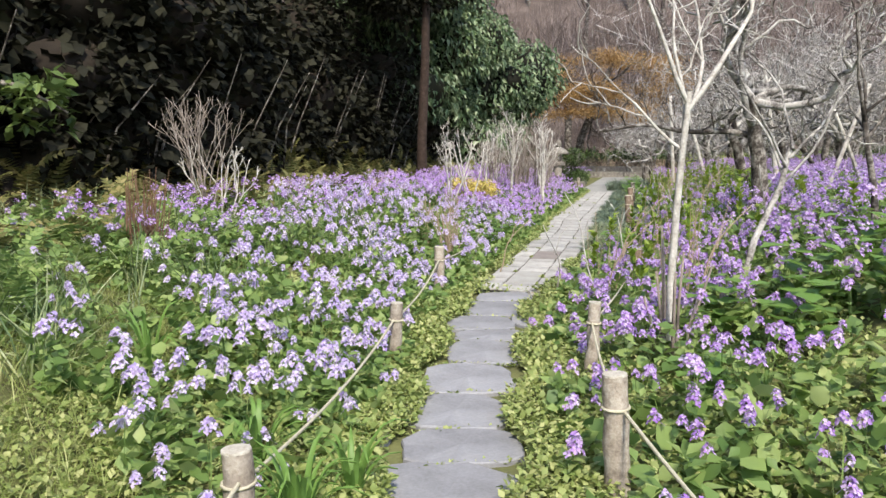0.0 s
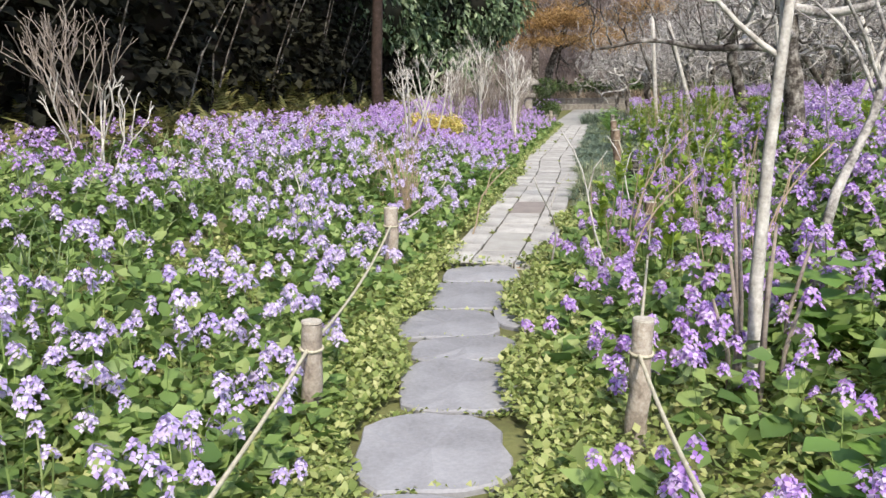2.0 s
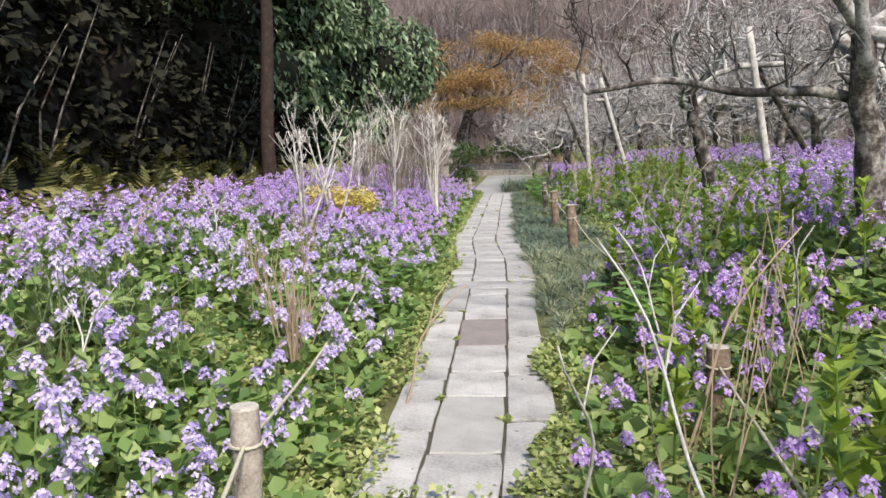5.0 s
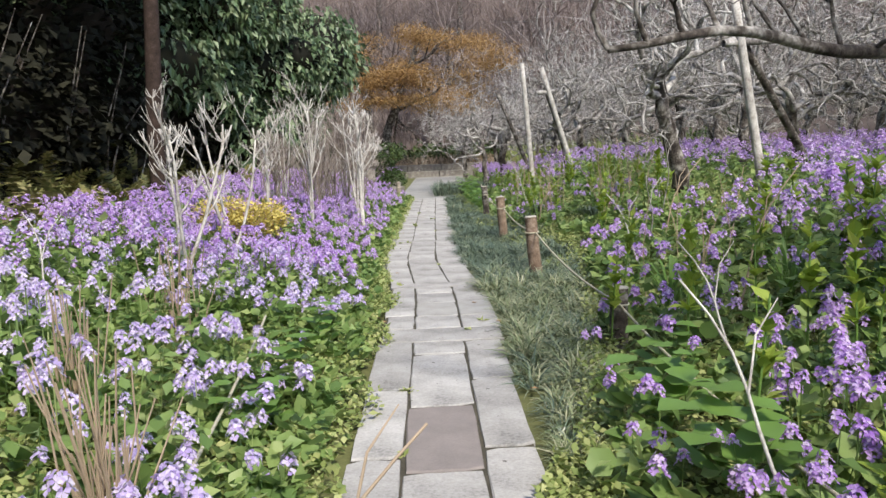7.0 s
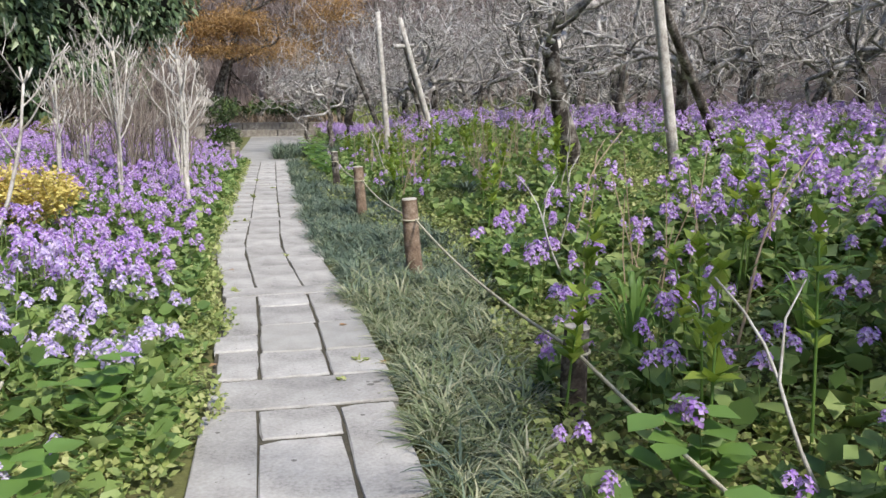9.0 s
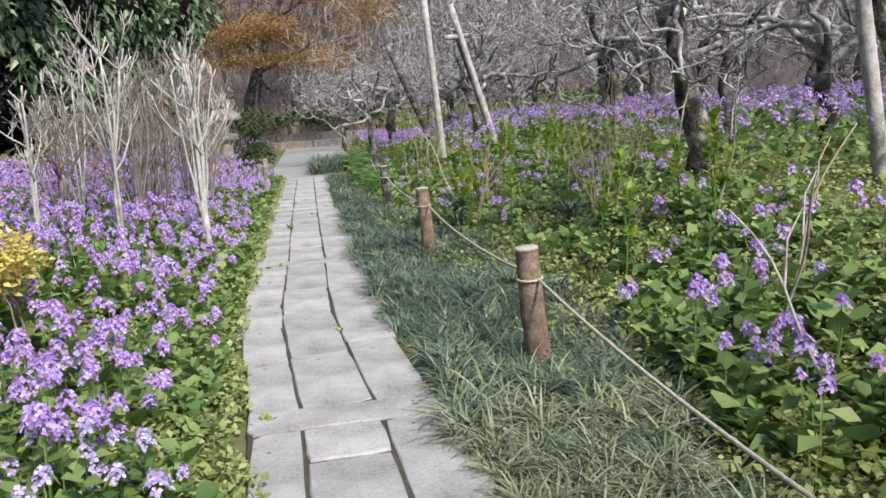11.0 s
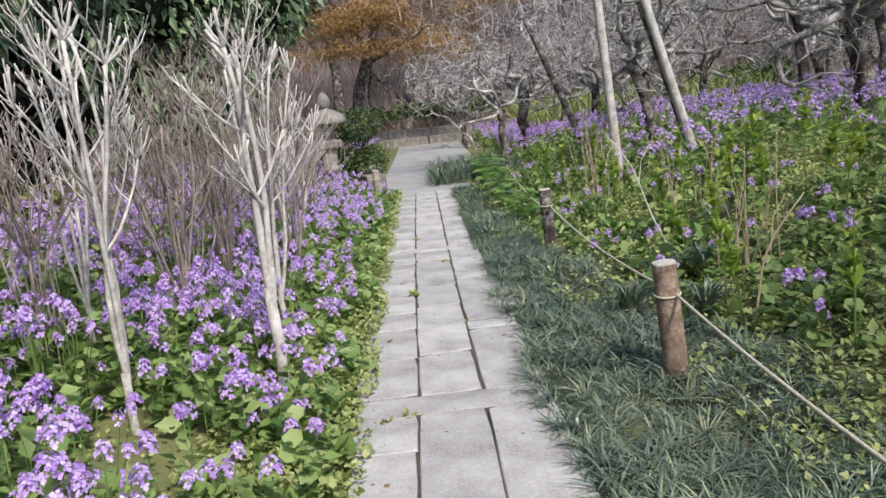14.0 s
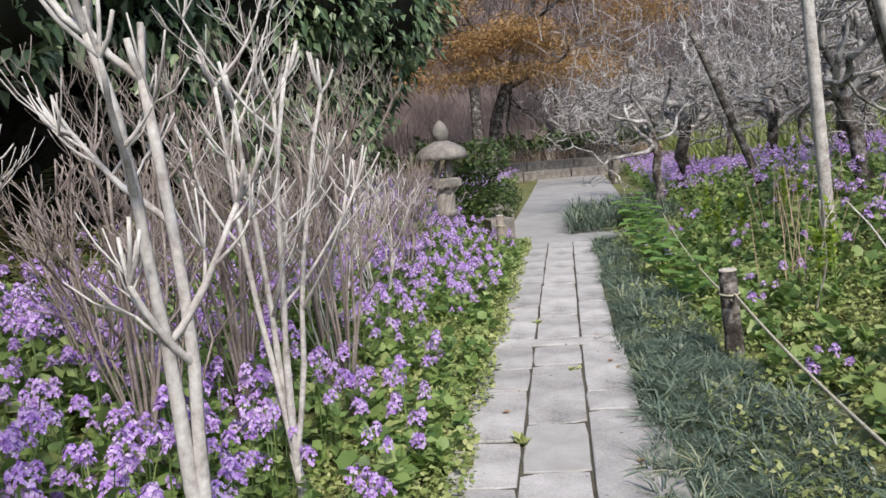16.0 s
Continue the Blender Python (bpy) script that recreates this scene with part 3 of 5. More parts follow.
def pollard(seed, stems, h, split, fan, r, mat=M_PALE):
    """A pruned shrub: short foot, a few long stems, side arms that bend upward and end in stubby knuckles."""
    g = np.random.default_rng(seed)
    foot = Pile()
    foot.tube([(0, 0, -.12), (.01, 0, split * .5), (0, .01, split + .02)], [r * 1.5, r * 1.3, r * 1.25], 9, True)
    out = [("foot", foot.mesh("foot", mat, True))]

    def arm(p, q, e, length, rad, depth):
        n = 7
        pts, tips = [q.copy()], []
        for k in range(n):
            e = e + g.normal(0, .055, 3) + (0, 0, .1)
            e = e / np.linalg.norm(e)
            q = q + e * length / n
            pts.append(q.copy())
            if depth and k >= 2 and g.random() < .55:
                tips.append((q.copy(), e.copy(), rad * (1 - .4 * k / n)))
        rads = np.linspace(rad, rad * .6, n + 1) * (1 + .12 * g.normal(0, .6, n + 1))
        p.tube(pts, rads, 7, True)
        for q2, e2, r2 in tips:
            t = g.uniform(0, 6.28)
            d = e2 * .5 + np.array([np.cos(t), np.sin(t), .15]) * .75
            arm(p, q2, d / np.linalg.norm(d), length * g.uniform(.2, .38), r2 * .62, depth - 1)
        for _ in range(4):
            d = e + g.normal(0, .5, 3) * (1, 1, .3)
            d /= np.linalg.norm(d)
            l = g.uniform(.05, .13)
            p.tube([q, q + d * l * .6, q + d * l + (0, 0, .02)], [rad * .55, rad * .5, rad * .42], 5, True)

    for k in range(stems):
        p = Pile()
        t = k * 2 * np.pi / stems + g.uniform(-.3, .3)
        d = np.array([np.cos(t) * fan, np.sin(t) * fan, 1.0])
        arm(p, np.array([0, 0, split * g.uniform(.8, 1)]), d / np.linalg.norm(d), (h - split) * g.uniform(.8, .95), r * g.uniform(.75, 1), 2)
        out.append(("stem", p.mesh("stem", mat, True)))
    return out


def pollard_shrub(meshes, x, y, turn, size, label):
    e = thing("bare_shrub", label, "shrub", group="bare shrubs")
    e.matrix_basis = pose(*on_ground(x, y), 0, 0, turn) @ Matrix.Diagonal((size, size, size, 1))
    for name, m in meshes:
        put(name, m, e)


def shrub(meshes, x, y, turn=0, size=1.0, label="pruned bare shrub with pale forked stems", dz=0.0):
    e = thing("bare_shrub", label, "shrub", group="bare shrubs")
    e.matrix_basis = pose(*on_ground(x, y, dz), 0, 0, turn) @ Matrix.Diagonal((size, size, size, 1))
    for m in meshes:
        put("stem", m, e)


S_MANY = bare_shrub(42, 11, 1.4, .28, 3, .0085)
S_MANY2 = bare_shrub(43, 14, 1.35, .3, 3, .007, M_THICKET)
S_MANY3 = bare_shrub(45, 14, 1.35, .34, 3, .007, M_THICKET)
S_FORK = bare_shrub(44, 5, 1.2, .7, 3, .013)
P_TWO, P_FAN, P_THICK, P_WIDE = pollard(46, 2, 1.5, .42, .1, .017), pollard(47, 5, 1.5, .2, .11, .0125), pollard(49, 7, 1.5, .15, .15, .0105, M_THICKET), pollard(48, 3, 1.3, .25, .55, .016)
pollard_shrub(P_TWO, 2.3, 18.5, 70, 1.28, "pruned bare shrub forking into two pale knuckled stems")
pollard_shrub(P_FAN, 2.42, 19.65, 30, 1.2, "pruned bare shrub with a fan of pale upright stems")
pollard_shrub(P_FAN, 1.62, 18.3, 140, 1.22, "pruned bare shrub with grey-brown upright stems")
pollard_shrub(P_TWO, 1.05, 17.9, 100, .95, "pruned bare shrub forking into pale stems")
pollard_shrub(P_FAN, 1.35, 19.4, 220, 1.05, "pruned bare shrub with pale upright stems")
for _k, (_x, _y) in enumerate(((2.15, 20.4), (2.62, 20.6), (1.85, 19.8), (2.5, 21.2))):
    pollard_shrub(P_THICK, _x, _y, _k * 67, 1.1 - .03 * _k, "pruned thicket of brownish-grey bare stems")
for _k, (_x, _y) in enumerate(((1.5, 20.5), (2.05, 20.8), (1.2, 19.0), (1.85, 20.0))):
    shrub((S_MANY2, S_MANY3)[_k % 2], _x, _y, _k * 61 + 20, .84 + .03 * (_k % 3), "tall thicket of thin brownish bare stems")
for _k, (_x, _y) in enumerate([(2.65, 21.6), (2.95, 22.6), (3.15, 23.5), (3.3, 24.4), (3.45, 25.3), (2.2, 22.0), (2.45, 23.2), (2.75, 24.6), (1.5, 21.9), (1.8, 23.4)]):
    shrub((S_MANY if _k in (0, 1) else S_MANY2 if _k % 2 else S_MANY3), _x - .1, _y, _k * 53, .76 + .03 * (_k % 4), "thicket of upright pale bare stems cut level on top")
pollard_shrub(P_WIDE, .24, 13.5, 10, 1.0, "bare shrub with widely forked pale stems")
pollard_shrub(P_WIDE, .57, 14.9, 120, 1.05, "bare shrub with widely forked pale stems")
shrub(S_MANY2, -2.35, 9.3, 15, .95, "bare brush-like shrub of pale upright stems")
shrub(S_FORK, -2.2, 9.2, 15, .75, "bare shrub with pale forked tips")

# ---- posts and ropes ----


def post(x, y, h, r, mat, tilt=0.0, turn=0.0, label=""):
    e = thing("wooden_post", label or "short round log post with a rope round it", "post", group="rope fence posts")
    e.matrix_basis = pose(*on_ground(x, y), 0, tilt, turn)
    g = np.random.default_rng(int(abs(x * 100 + y * 10)))
    s = Pile()
    z = np.linspace(-.15, h, 8)
    s.tube(np.stack([g.normal(0, .002, 8), g.normal(0, .002, 8), z], -1), r * (1.06 - .08 * np.linspace(0, 1, 8)) * (1 + g.normal(0, .015, 8)), 14)
    log = put("log", s.mesh("log", mat, True), e)
    c = Pile()
    c.tube([(0, 0, h - .001), (0, 0, h + .006), (0, 0, h + .008)], [r * .99, r * .95, r * .6], 14, True)
    put("sawn_end", c.mesh("sawn_end", M_CUT), log, label="pale sawn log end")
    t = np.linspace(0, 2 * np.pi, 15)
    k = Pile()
    for dz in (0,):
        k.tube(np.stack([np.cos(t) * r * 1.05, np.sin(t) * r * 1.05, h * .74 + dz + .004 * np.sin(t)], -1), np.full(15, .006), 5)
    put("rope_loop", k.mesh("rope_loop", M_ROPE, True), log, label="tan rope loop")


def rope(a, b, sag, label="thin tan rope strung between log posts"):
    f = np.linspace(0, 1, 24)
    a, b = np.array(a), np.array(b)
    pts = a + (b - a) * f[:, None]
    pts[:, 2] -= sag * 4 * f * (1 - f)
    p = Pile()
    p.tube(pts, np.full(24, .007), 6)
    tagged(put("rope", p.mesh("rope", M_ROPE, True)), label, "rope", "fence ropes")


POSTS_R = [(.62, 3.7, .46, .048, M_POSTG), (.82, 5.3, .43, .036, M_POSTG), (1.92, 8.75, .3, .05, M_POST), (2.62, 11.7, .34, .05, M_BARKD), (3.2, 14.5, .53, .055, M_POST), (4.0, 17.72, .55, .055, M_POST), (4.85, 21.1, .52, .052, M_BARKD)]
POSTS_L = [(-.64, 3.15, .38, .048, M_POSTG), (-.29, 5.6, .37, .038, M_POSTG), (.0, 8.0, .42, .045, M_POSTG)]
for _row in (POSTS_R, POSTS_L):
    for _k, (_x, _y, _h, _r, _m) in enumerate(_row):
        post(_x, _y, _h, _r, _m, (-3, 2, 0, 2, -4, -4, -3)[_k], 0, "weathered grey log post among flowers" if _m is M_POSTG else "brown round log post with a rope tied round")
    for (x0, y0, h0, *_), (x1, y1, h1, *_) in zip(_row, _row[1:]):
        rope(on_ground(x0, y0, h0 * .75), on_ground(x1, y1, h1 * .75), .06)
rope(on_ground(4.8, 21.0, .36), on_ground(6.3, 26.0, .3), .08)
rope(on_ground(.0, 8.0, .31), on_ground(.7, 12.2, .25), .1)
rope(on_ground(.62, 3.7, .34), on_ground(.9, 1.6, .2), .05)
rope(on_ground(-.64, 3.15, .3), on_ground(-.9, 1.0, .2), .05)
post(4.42, 26.3, .45, .05, M_POSTG, 0, 0, "grey leaning log post at the path's end")

# ---- stone lantern ----


def lathe(profile, sides, mat, name):
    p = Pile()
    p.tube([(0, 0, z) for z, r in profile], [r for z, r in profile], sides, True)
    return p.mesh(name, mat, sides > 8)


def lantern(x, y):
    e = thing("stone_lantern", "weathered granite garden lantern with a curved cap", "lantern", on_ground(x, y))
    put("base", lathe([(-.1, .24), (.1, .24), (.16, .17), (.17, .12)], 6, M_GRANITE, "base"), e)
    put("shaft", lathe([(.17, .12), (.4, .11), (.42, .135), (.47, .135), (.49, .11), (.72, .115)], 12, M_GRANITE, "shaft"), e)
    put("platform", lathe([(.72, .12), (.76, .2), (.84, .21), (.86, .15)], 6, M_GRANITE, "platform"), e)
    for k in range(4):
        a = k * np.pi / 2 + .6
        q = Pile()
        q.tube([(np.cos(a) * .1, np.sin(a) * .1, .85), (np.cos(a) * .1, np.sin(a) * .1, 1.1)], [.04, .04], 4)
        put("firebox_pillar", q.mesh("firebox_pillar", M_GRANITE), e)
    put("cap", lathe([(1.09, .12), (1.08, .30), (1.13, .31), (1.2, .27), (1.26, .17), (1.3, .07)], 12, M_GRANITE, "cap"), e)
    put("finial", lathe([(1.29, .05), (1.33, .09), (1.4, .1), (1.48, .07), (1.54, .015)], 10, M_GRANITE, "finial"), e)


lantern(3.82, 26.5)

# ---- leafy masses ----


def leaf_cloud(name, mat, centres, radii, count, size, shape=LEAF, droop=-.4, seed=1, parent=None, kind="", label="", category="", shell=.55):
    """Leaves in the outer part of overlapping uneven lobes."""
    g = np.random.default_rng(seed)
    p = Pile()
    centres, radii = np.array(centres, float), np.array(radii, float)
    w = (radii ** 2).prod(1) if radii.ndim == 1 else (radii[:, 0] * radii[:, 2])
    k = g.choice(len(centres), count, p=w / w.sum())
    d = g.normal(0, 1, (count, 3))
    d /= np.linalg.norm(d, axis=1)[:, None]
    pos = centres[k] + d * radii[k] * g.uniform(shell, 1.05, count)[:, None] ** .6
    p.scatter(shape, pos, np.arctan2(-d[:, 0], d[:, 1]) + g.normal(0, .8, count), g.normal(droop, .5, count), size * g.uniform(.6, 1.3, count), g.normal(0, .5, count))
    ob = put(name, p.mesh(name, mat), parent)
    return tagged(ob, label, category, kind=kind)


def lobes(g, centre, extent, n, r):
    c = np.array(centre) + g.uniform(-1, 1, (n, 3)) * np.array(extent)
    return c, np.stack([g.uniform(.7, 1.2, n) * r, g.uniform(.7, 1.2, n) * r, g.uniform(.6, 1.0, n) * r], -1)


def evergreen(x, y, z, extent, n, r, count, mat, seed, label, trunk=True, leaf=.16):
    g = np.random.default_rng(seed)
    e = thing("evergreen_tree", label, "tree", group="evergreens")
    gz = float(height(x, y))
    if trunk:
        s = Pile()
        s.tube([(x, y, gz - .3), (x + .1, y, gz + 1.5), (x, y + .1, gz + 3.2), (x + .1, y, gz + z + extent[2])], [.2, .16, .13, .05], 9)
        put("trunk", s.mesh("trunk", M_BARKD, True), e)
    c, rr = lobes(g, (x, y, gz + z), extent, n, r)
    leaf_cloud("crown", mat, c, rr, count, leaf * 1.15, LANCE, -.7, seed, e)
    # closed near-black cores paint the unlit inside of the crown
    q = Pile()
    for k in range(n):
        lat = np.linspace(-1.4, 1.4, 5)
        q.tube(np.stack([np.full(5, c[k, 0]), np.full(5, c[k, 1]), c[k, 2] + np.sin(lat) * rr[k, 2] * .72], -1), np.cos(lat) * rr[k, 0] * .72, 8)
    put("shade_core", q.mesh("shade_core", M_DARK, True), e)
    return e


evergreen(.9, 28.0, 2.4, (1.5, 1.2, 1.9), 16, 1.05, 15000, M_EVER, 61, "broadleaved evergreen with glossy drooping leaves", True, .17)
evergreen(-.95, 23.4, 3.2, (1.5, 2.0, 1.8), 16, 1.1, 12000, M_EVER, 62, "evergreen tree with dense dark leaves", True, .17)
evergreen(-.3, 26.4, 3.0, (1.0, 1.0, 2.0), 14, .95, 12000, M_EVER, 64, "evergreen with pale-edged drooping leaves", True, .19)
evergreen(2.0, 33.0, 3.8, (2.0, 1.5, 2.6), 14, 1.4, 10000, M_EVER, 63, "tall evergreen behind the bare shrubs", True, .2)


def forest_edge():
    """The wood on the slope: trunks, low boughs and a high closed canopy added out of view to shade it; the leaf colour
    also holds the deep shade.
    """
    g = np.random.default_rng(70)
    spots = [(-7.0, 3.0), (-7.2, 7.5), (-6.6, 11.5), (-5.8, 14.5), (-5.0, 17.5), (-4.6, 20.5), (-4.2, 24.0), (-3.4, 28.5), (-9.5, 5.0), (-9.2, 10.0), (-8.6, 15.0), (-7.8, 20.0), (-7.2, 26.0)]
    for k, (x, y) in enumerate(spots):
        e = thing("forest_tree", "dark evergreen forest tree in deep shade", "tree", group="forest trees")
        gz = float(height(x, y))
        s = Pile()
        s.tube([(x, y, gz - .4), (x + g.normal(0, .15), y, gz + 2), (x + g.normal(0, .2), y, gz + 6.5)], [.22, .17, .08], 8)
        put("trunk", s.mesh("trunk", M_BARKD, True), e)
        # upper lobes: canopy added overhead to block light from the slope
        c, r = lobes(g, (x + .4, y, gz + 5.0), (1.7, 1.9, 1.3), 9, 1.5)
        c2, r2 = lobes(g, (x + .3, y, gz + 2.3), (1.0, 1.7, 1.1), 5, .8)
        c, r = np.vstack([c, c2]), np.vstack([r, r2])
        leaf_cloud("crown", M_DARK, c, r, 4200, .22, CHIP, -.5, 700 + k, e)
        # solid cores in the shade colour darken the gaps between leaves
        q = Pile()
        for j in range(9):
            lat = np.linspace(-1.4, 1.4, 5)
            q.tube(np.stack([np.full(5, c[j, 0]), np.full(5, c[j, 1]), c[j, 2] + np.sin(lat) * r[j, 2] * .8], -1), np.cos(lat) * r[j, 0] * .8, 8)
        put("shade_core", q.mesh("shade_core", M_DARK, True), e)


forest_edge()


def undergrowth():
    g = np.random.default_rng(77)
    for k in range(26):
        y = 1.5 + k * 1.08
        d = -5.1 - .09 * max(0, 12 - y) + g.uniform(-.3, .3)
        x = float(line_x(y)) + d
        e = thing("shaded_shrub", "dark shaded shrub at the foot of the wooded slope", "shrub", group="shaded shrubs")
        gz = float(height(x, y))
        c, r = lobes(g, (x - .6, y, gz + 1.5), (.5, .6, 1.3), 7, .75)
        # leaf colour itself carries the darkness of the shaded slope foot
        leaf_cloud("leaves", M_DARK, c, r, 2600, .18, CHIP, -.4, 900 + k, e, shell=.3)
        # cores in near-black stand for shade behind the shrub's leaves
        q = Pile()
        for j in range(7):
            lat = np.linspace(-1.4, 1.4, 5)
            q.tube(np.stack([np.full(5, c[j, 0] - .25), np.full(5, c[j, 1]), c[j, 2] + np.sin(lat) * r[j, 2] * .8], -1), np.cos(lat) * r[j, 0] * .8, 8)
        put("shade_core", q.mesh("shade_core", M_SHADE, True), e)
        s = Pile()
        for j in range(3):
            t = g.uniform(0, 6.28)
            s.tube([(x, y, gz - .1), (x + np.cos(t) * .3, y + np.sin(t) * .3, gz + .8), (x + .3 + np.cos(t) * .5, y + np.sin(t) * .6, gz + g.uniform(1.2, 2.2))], [.02, .014, .005], 5)
        put("stem", s.mesh("stem", M_BARKD, True), e)


undergrowth()
_e = thing("conifer", "straight reddish-brown conifer trunk at the wood's edge", "tree")
_s = Pile()
_s.tube([(-.25, 19.0, .2), (-.27, 19.0, 1.4), (-.2, 19.0, 3.0), (-.15, 19.0, 6.5)], [.13, .105, .095, .06], 10)
put("trunk", _s.mesh("trunk", solid("conifer_bark", [(.3, (.015, .01, .008)), (.55, (.045, .029, .024)), (.75, (.10, .07, .06))], 10, .9, .8, 50), True), _e)
_c, _r = lobes(np.random.default_rng(8), (-.6, 19.6, 5.6), (1.2, 1.2, 1.2), 9, 1.0)
# crown shares the leaf colour darkened to paint shade
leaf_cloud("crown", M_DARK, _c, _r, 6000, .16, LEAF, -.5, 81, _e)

# hanging near bough with light leaves
_e = thing("evergreen_bough", "low evergreen bough with bright green leaves at the wood's edge", "branch")
_c, _r = lobes(np.random.default_rng(9), (-4.05, 8.9, 1.72), (.4, .25, .2), 6, .2)
leaf_cloud("leaves", foliage("bough_leaf", [(.1, (.04, .075, .02)), (.6, (.12, .175, .05)), (.95, (.26, .32, .12))], .4, .25), _c, _r, 210, .15, LEAF, -.3, 91, _e)
_s = Pile()
_s.tube([(-5.6, 9.6, 1.6), (-4.8, 9.2, 2.0), (-4.0, 8.9, 1.85), (-3.5, 8.8, 1.6)], [.05, .04, .025, .01], 7)
put("branch", _s.mesh("branch", M_BARKD, True), _e)

# russet weeping tree beyond the path
_e = thing("russet_tree", "spreading tree with russet-orange fine spring twigs", "tree", group="far trees")
_gz = float(height(6.6, 40))
_s = Pile()
_s.tube([(6.6, 40, _gz - .3), (6.9, 40, _gz + 1.8), (7.6, 40, _gz + 3.6), (8.6, 40, _gz + 6)], [.22, .18, .14, .08], 8)
_g = np.random.default_rng(17)
for _k in range(7):
    _d = np.array([np.cos(_k * .9), np.sin(_k * .9), .45])
    grow(_s, _g, np.array([7.2, 40, _gz + 2.6 + _k * .25]), _d / np.linalg.norm(_d), 2.2, .07, 2, .15, .02, .7)
put("trunk", _s.mesh("trunk", M_BARKD, True), _e)
_c, _r = lobes(_g, (6.6, 39.5, _gz + 4.1), (4.6, 1.4, 1.5), 60, 1.0)
_r[:, 2] *= .4
leaf_cloud("crown", M_ORANGE, _c, _r, 46000, .125, SLIM, -.15, 18, _e, shell=.02)

# far woodland: bare crowns on the slope
_g = np.random.default_rng(19)
TWIGGY = []
for _v in range(3):
    _a, _b = Pile(), Pile()
    _a.tube([(0, 0, -.5), (.1, 0, 2), (.2, .1, 4)], [.2, .16, .1], 7)
    for _k in range(6):
        _d = np.array([np.cos(_k * 1.1), np.sin(_k * 1.1), 1.0])
        grow(_b, _g, np.array([.1, 0, 1.8 + .35 * _k]), _d / np.linalg.norm(_d), 2.6, .07, 2, .14, .04, .75, 4, .6)
    _n = 1000
    _d = _g.normal(0, 1, (_n, 3))
    _d /= np.linalg.norm(_d, axis=1)[:, None]
    _t = Pile()
    _t.scatter(TWIG, np.array([.2, 0, 4.6]) + _d * np.array([2.8, 2.8, 2.6]) * _g.uniform(.3, 1, (_n, 1)), _g.uniform(0, 6.3, _n), _g.normal(.5, .5, _n), _g.uniform(.7, 1.5, _n))
    TWIGGY.append((_a.mesh("trunk", M_BARKD, True), _b.mesh("bare_crown", M_HAZE, True), _t.mesh("twig_crown", M_HAZE)))
_n = 0
for _y, _xs in ((47, range(-8, 34, 5)), (52, range(-8, 42, 5)), (59, range(-8, 50, 6)), (67, range(-8, 58, 8)), (38, range(18, 30, 4)), (30, range(19, 30, 4)), (22, range(18, 30, 4)), (14, range(16, 28, 4)), (43, (-4, 0, 3))):
    for _x in _xs:
        _n += 1
        _px, _py = _x + _g.uniform(-1.2, 1.2), _y + _g.uniform(-1.5, 1.5)
        _e = thing("woodland_tree", "leafless woodland tree with brownish-purple twigs", "tree", group="woodland trees")
        _s = _g.uniform(.8, 1.25)
        _e.matrix_basis = pose(*on_ground(_px, _py), 0, 0, _g.uniform(0, 360)) @ Matrix.Diagonal((_s, _s, _s, 1))
        for _nm, _me in zip(("trunk", "bare_crown", "twig_crown"), TWIGGY[_n % 3]):
            put(_nm, _me, _e)

# ---- the end of the path: gravel, kerb, clipped bush, reeds ----
gravel = sheet("gravel_court", M_GRAVEL, 26.6, 46, -.8, 1.1, .006, "pale gravel court at the end of the path")


def stone_block(name, w, l, h, mat, g, rough=.006):
    """A worn block: slightly uneven sides and softened top edge. Origin in the middle of its top."""
    c = np.array([(-w / 2, -l / 2), (w / 2, -l / 2), (w / 2, l / 2), (-w / 2, l / 2)]) + g.normal(0, rough, (4, 2))
    n = 4
    b = min(.014, w * .1)
    ring = []
    for z, k in ((-h, 1.0), (-b, 1.0), (0, 1 - 2 * b / max(min(w, l), .05))):
        ring.append(np.column_stack([c[:, 0] * (1 if k == 1 else (w / 2 - b) / (w / 2)), c[:, 1] * (1 if k == 1 else (l / 2 - b) / (l / 2)), np.full(4, z)]))
    v = np.vstack(ring)
    q = [(r * n + i, r * n + (i + 1) % n, (r + 1) * n + (i + 1) % n, (r + 1) * n + i) for r in range(2) for i in range(n)] + [(8, 9, 10, 11)]
    return mesh_from(name, v, [np.array(q)], mat)


_g = np.random.default_rng(50)
kerb = thing("stone_kerb", "two low pale stone steps across the gravel", "kerb", kind="structure")
for _row, (_y, _z) in enumerate(((40.2, .16), (41.0, .40))):
    for _k in range(5):
        _b = put("kerb_stone", stone_block("kerb_stone", 1.35, .55, .5, M_GRANITE, _g, .012), kerb)
        _b.matrix_basis = pose(6.9 + _k * 1.38 + _row * .3, _y + .12 * (2 - _k), _z, 0, 0, -6)

_e = thing("clipped_bush", "rounded clipped dark green bush beside the lantern", "bush")
_c, _r = lobes(_g, (4.35, 28.2, .62), (.3, .3, .4), 9, .38)
leaf_cloud("leaves", M_TOPIARY, _c, _r, 5200, .055, LEAF, .1, 52, _e, shell=.7)
_c, _r = lobes(_g, (5.0, 31.0, .3), (.5, .8, .15), 7, .3)
leaf_cloud("low_evergreen", M_TOPIARY, _c, _r, 3000, .06, LEAF, .2, 53, None, "", "low dark evergreen by the gravel", "bush")
for _k in range(9):
    _x, _y = 4.6 + .18 * _k, 27.6 + .9 * _k
    _m = stone_block("edging_stone", .3, .42, .3, M_GRANITE, _g, .03)
    _o = put("edging_stone", _m, kerb)
    _o.matrix_basis = pose(_x, _y, .16 + _g.uniform(0, .08), 0, 0, _g.uniform(-20, 20))


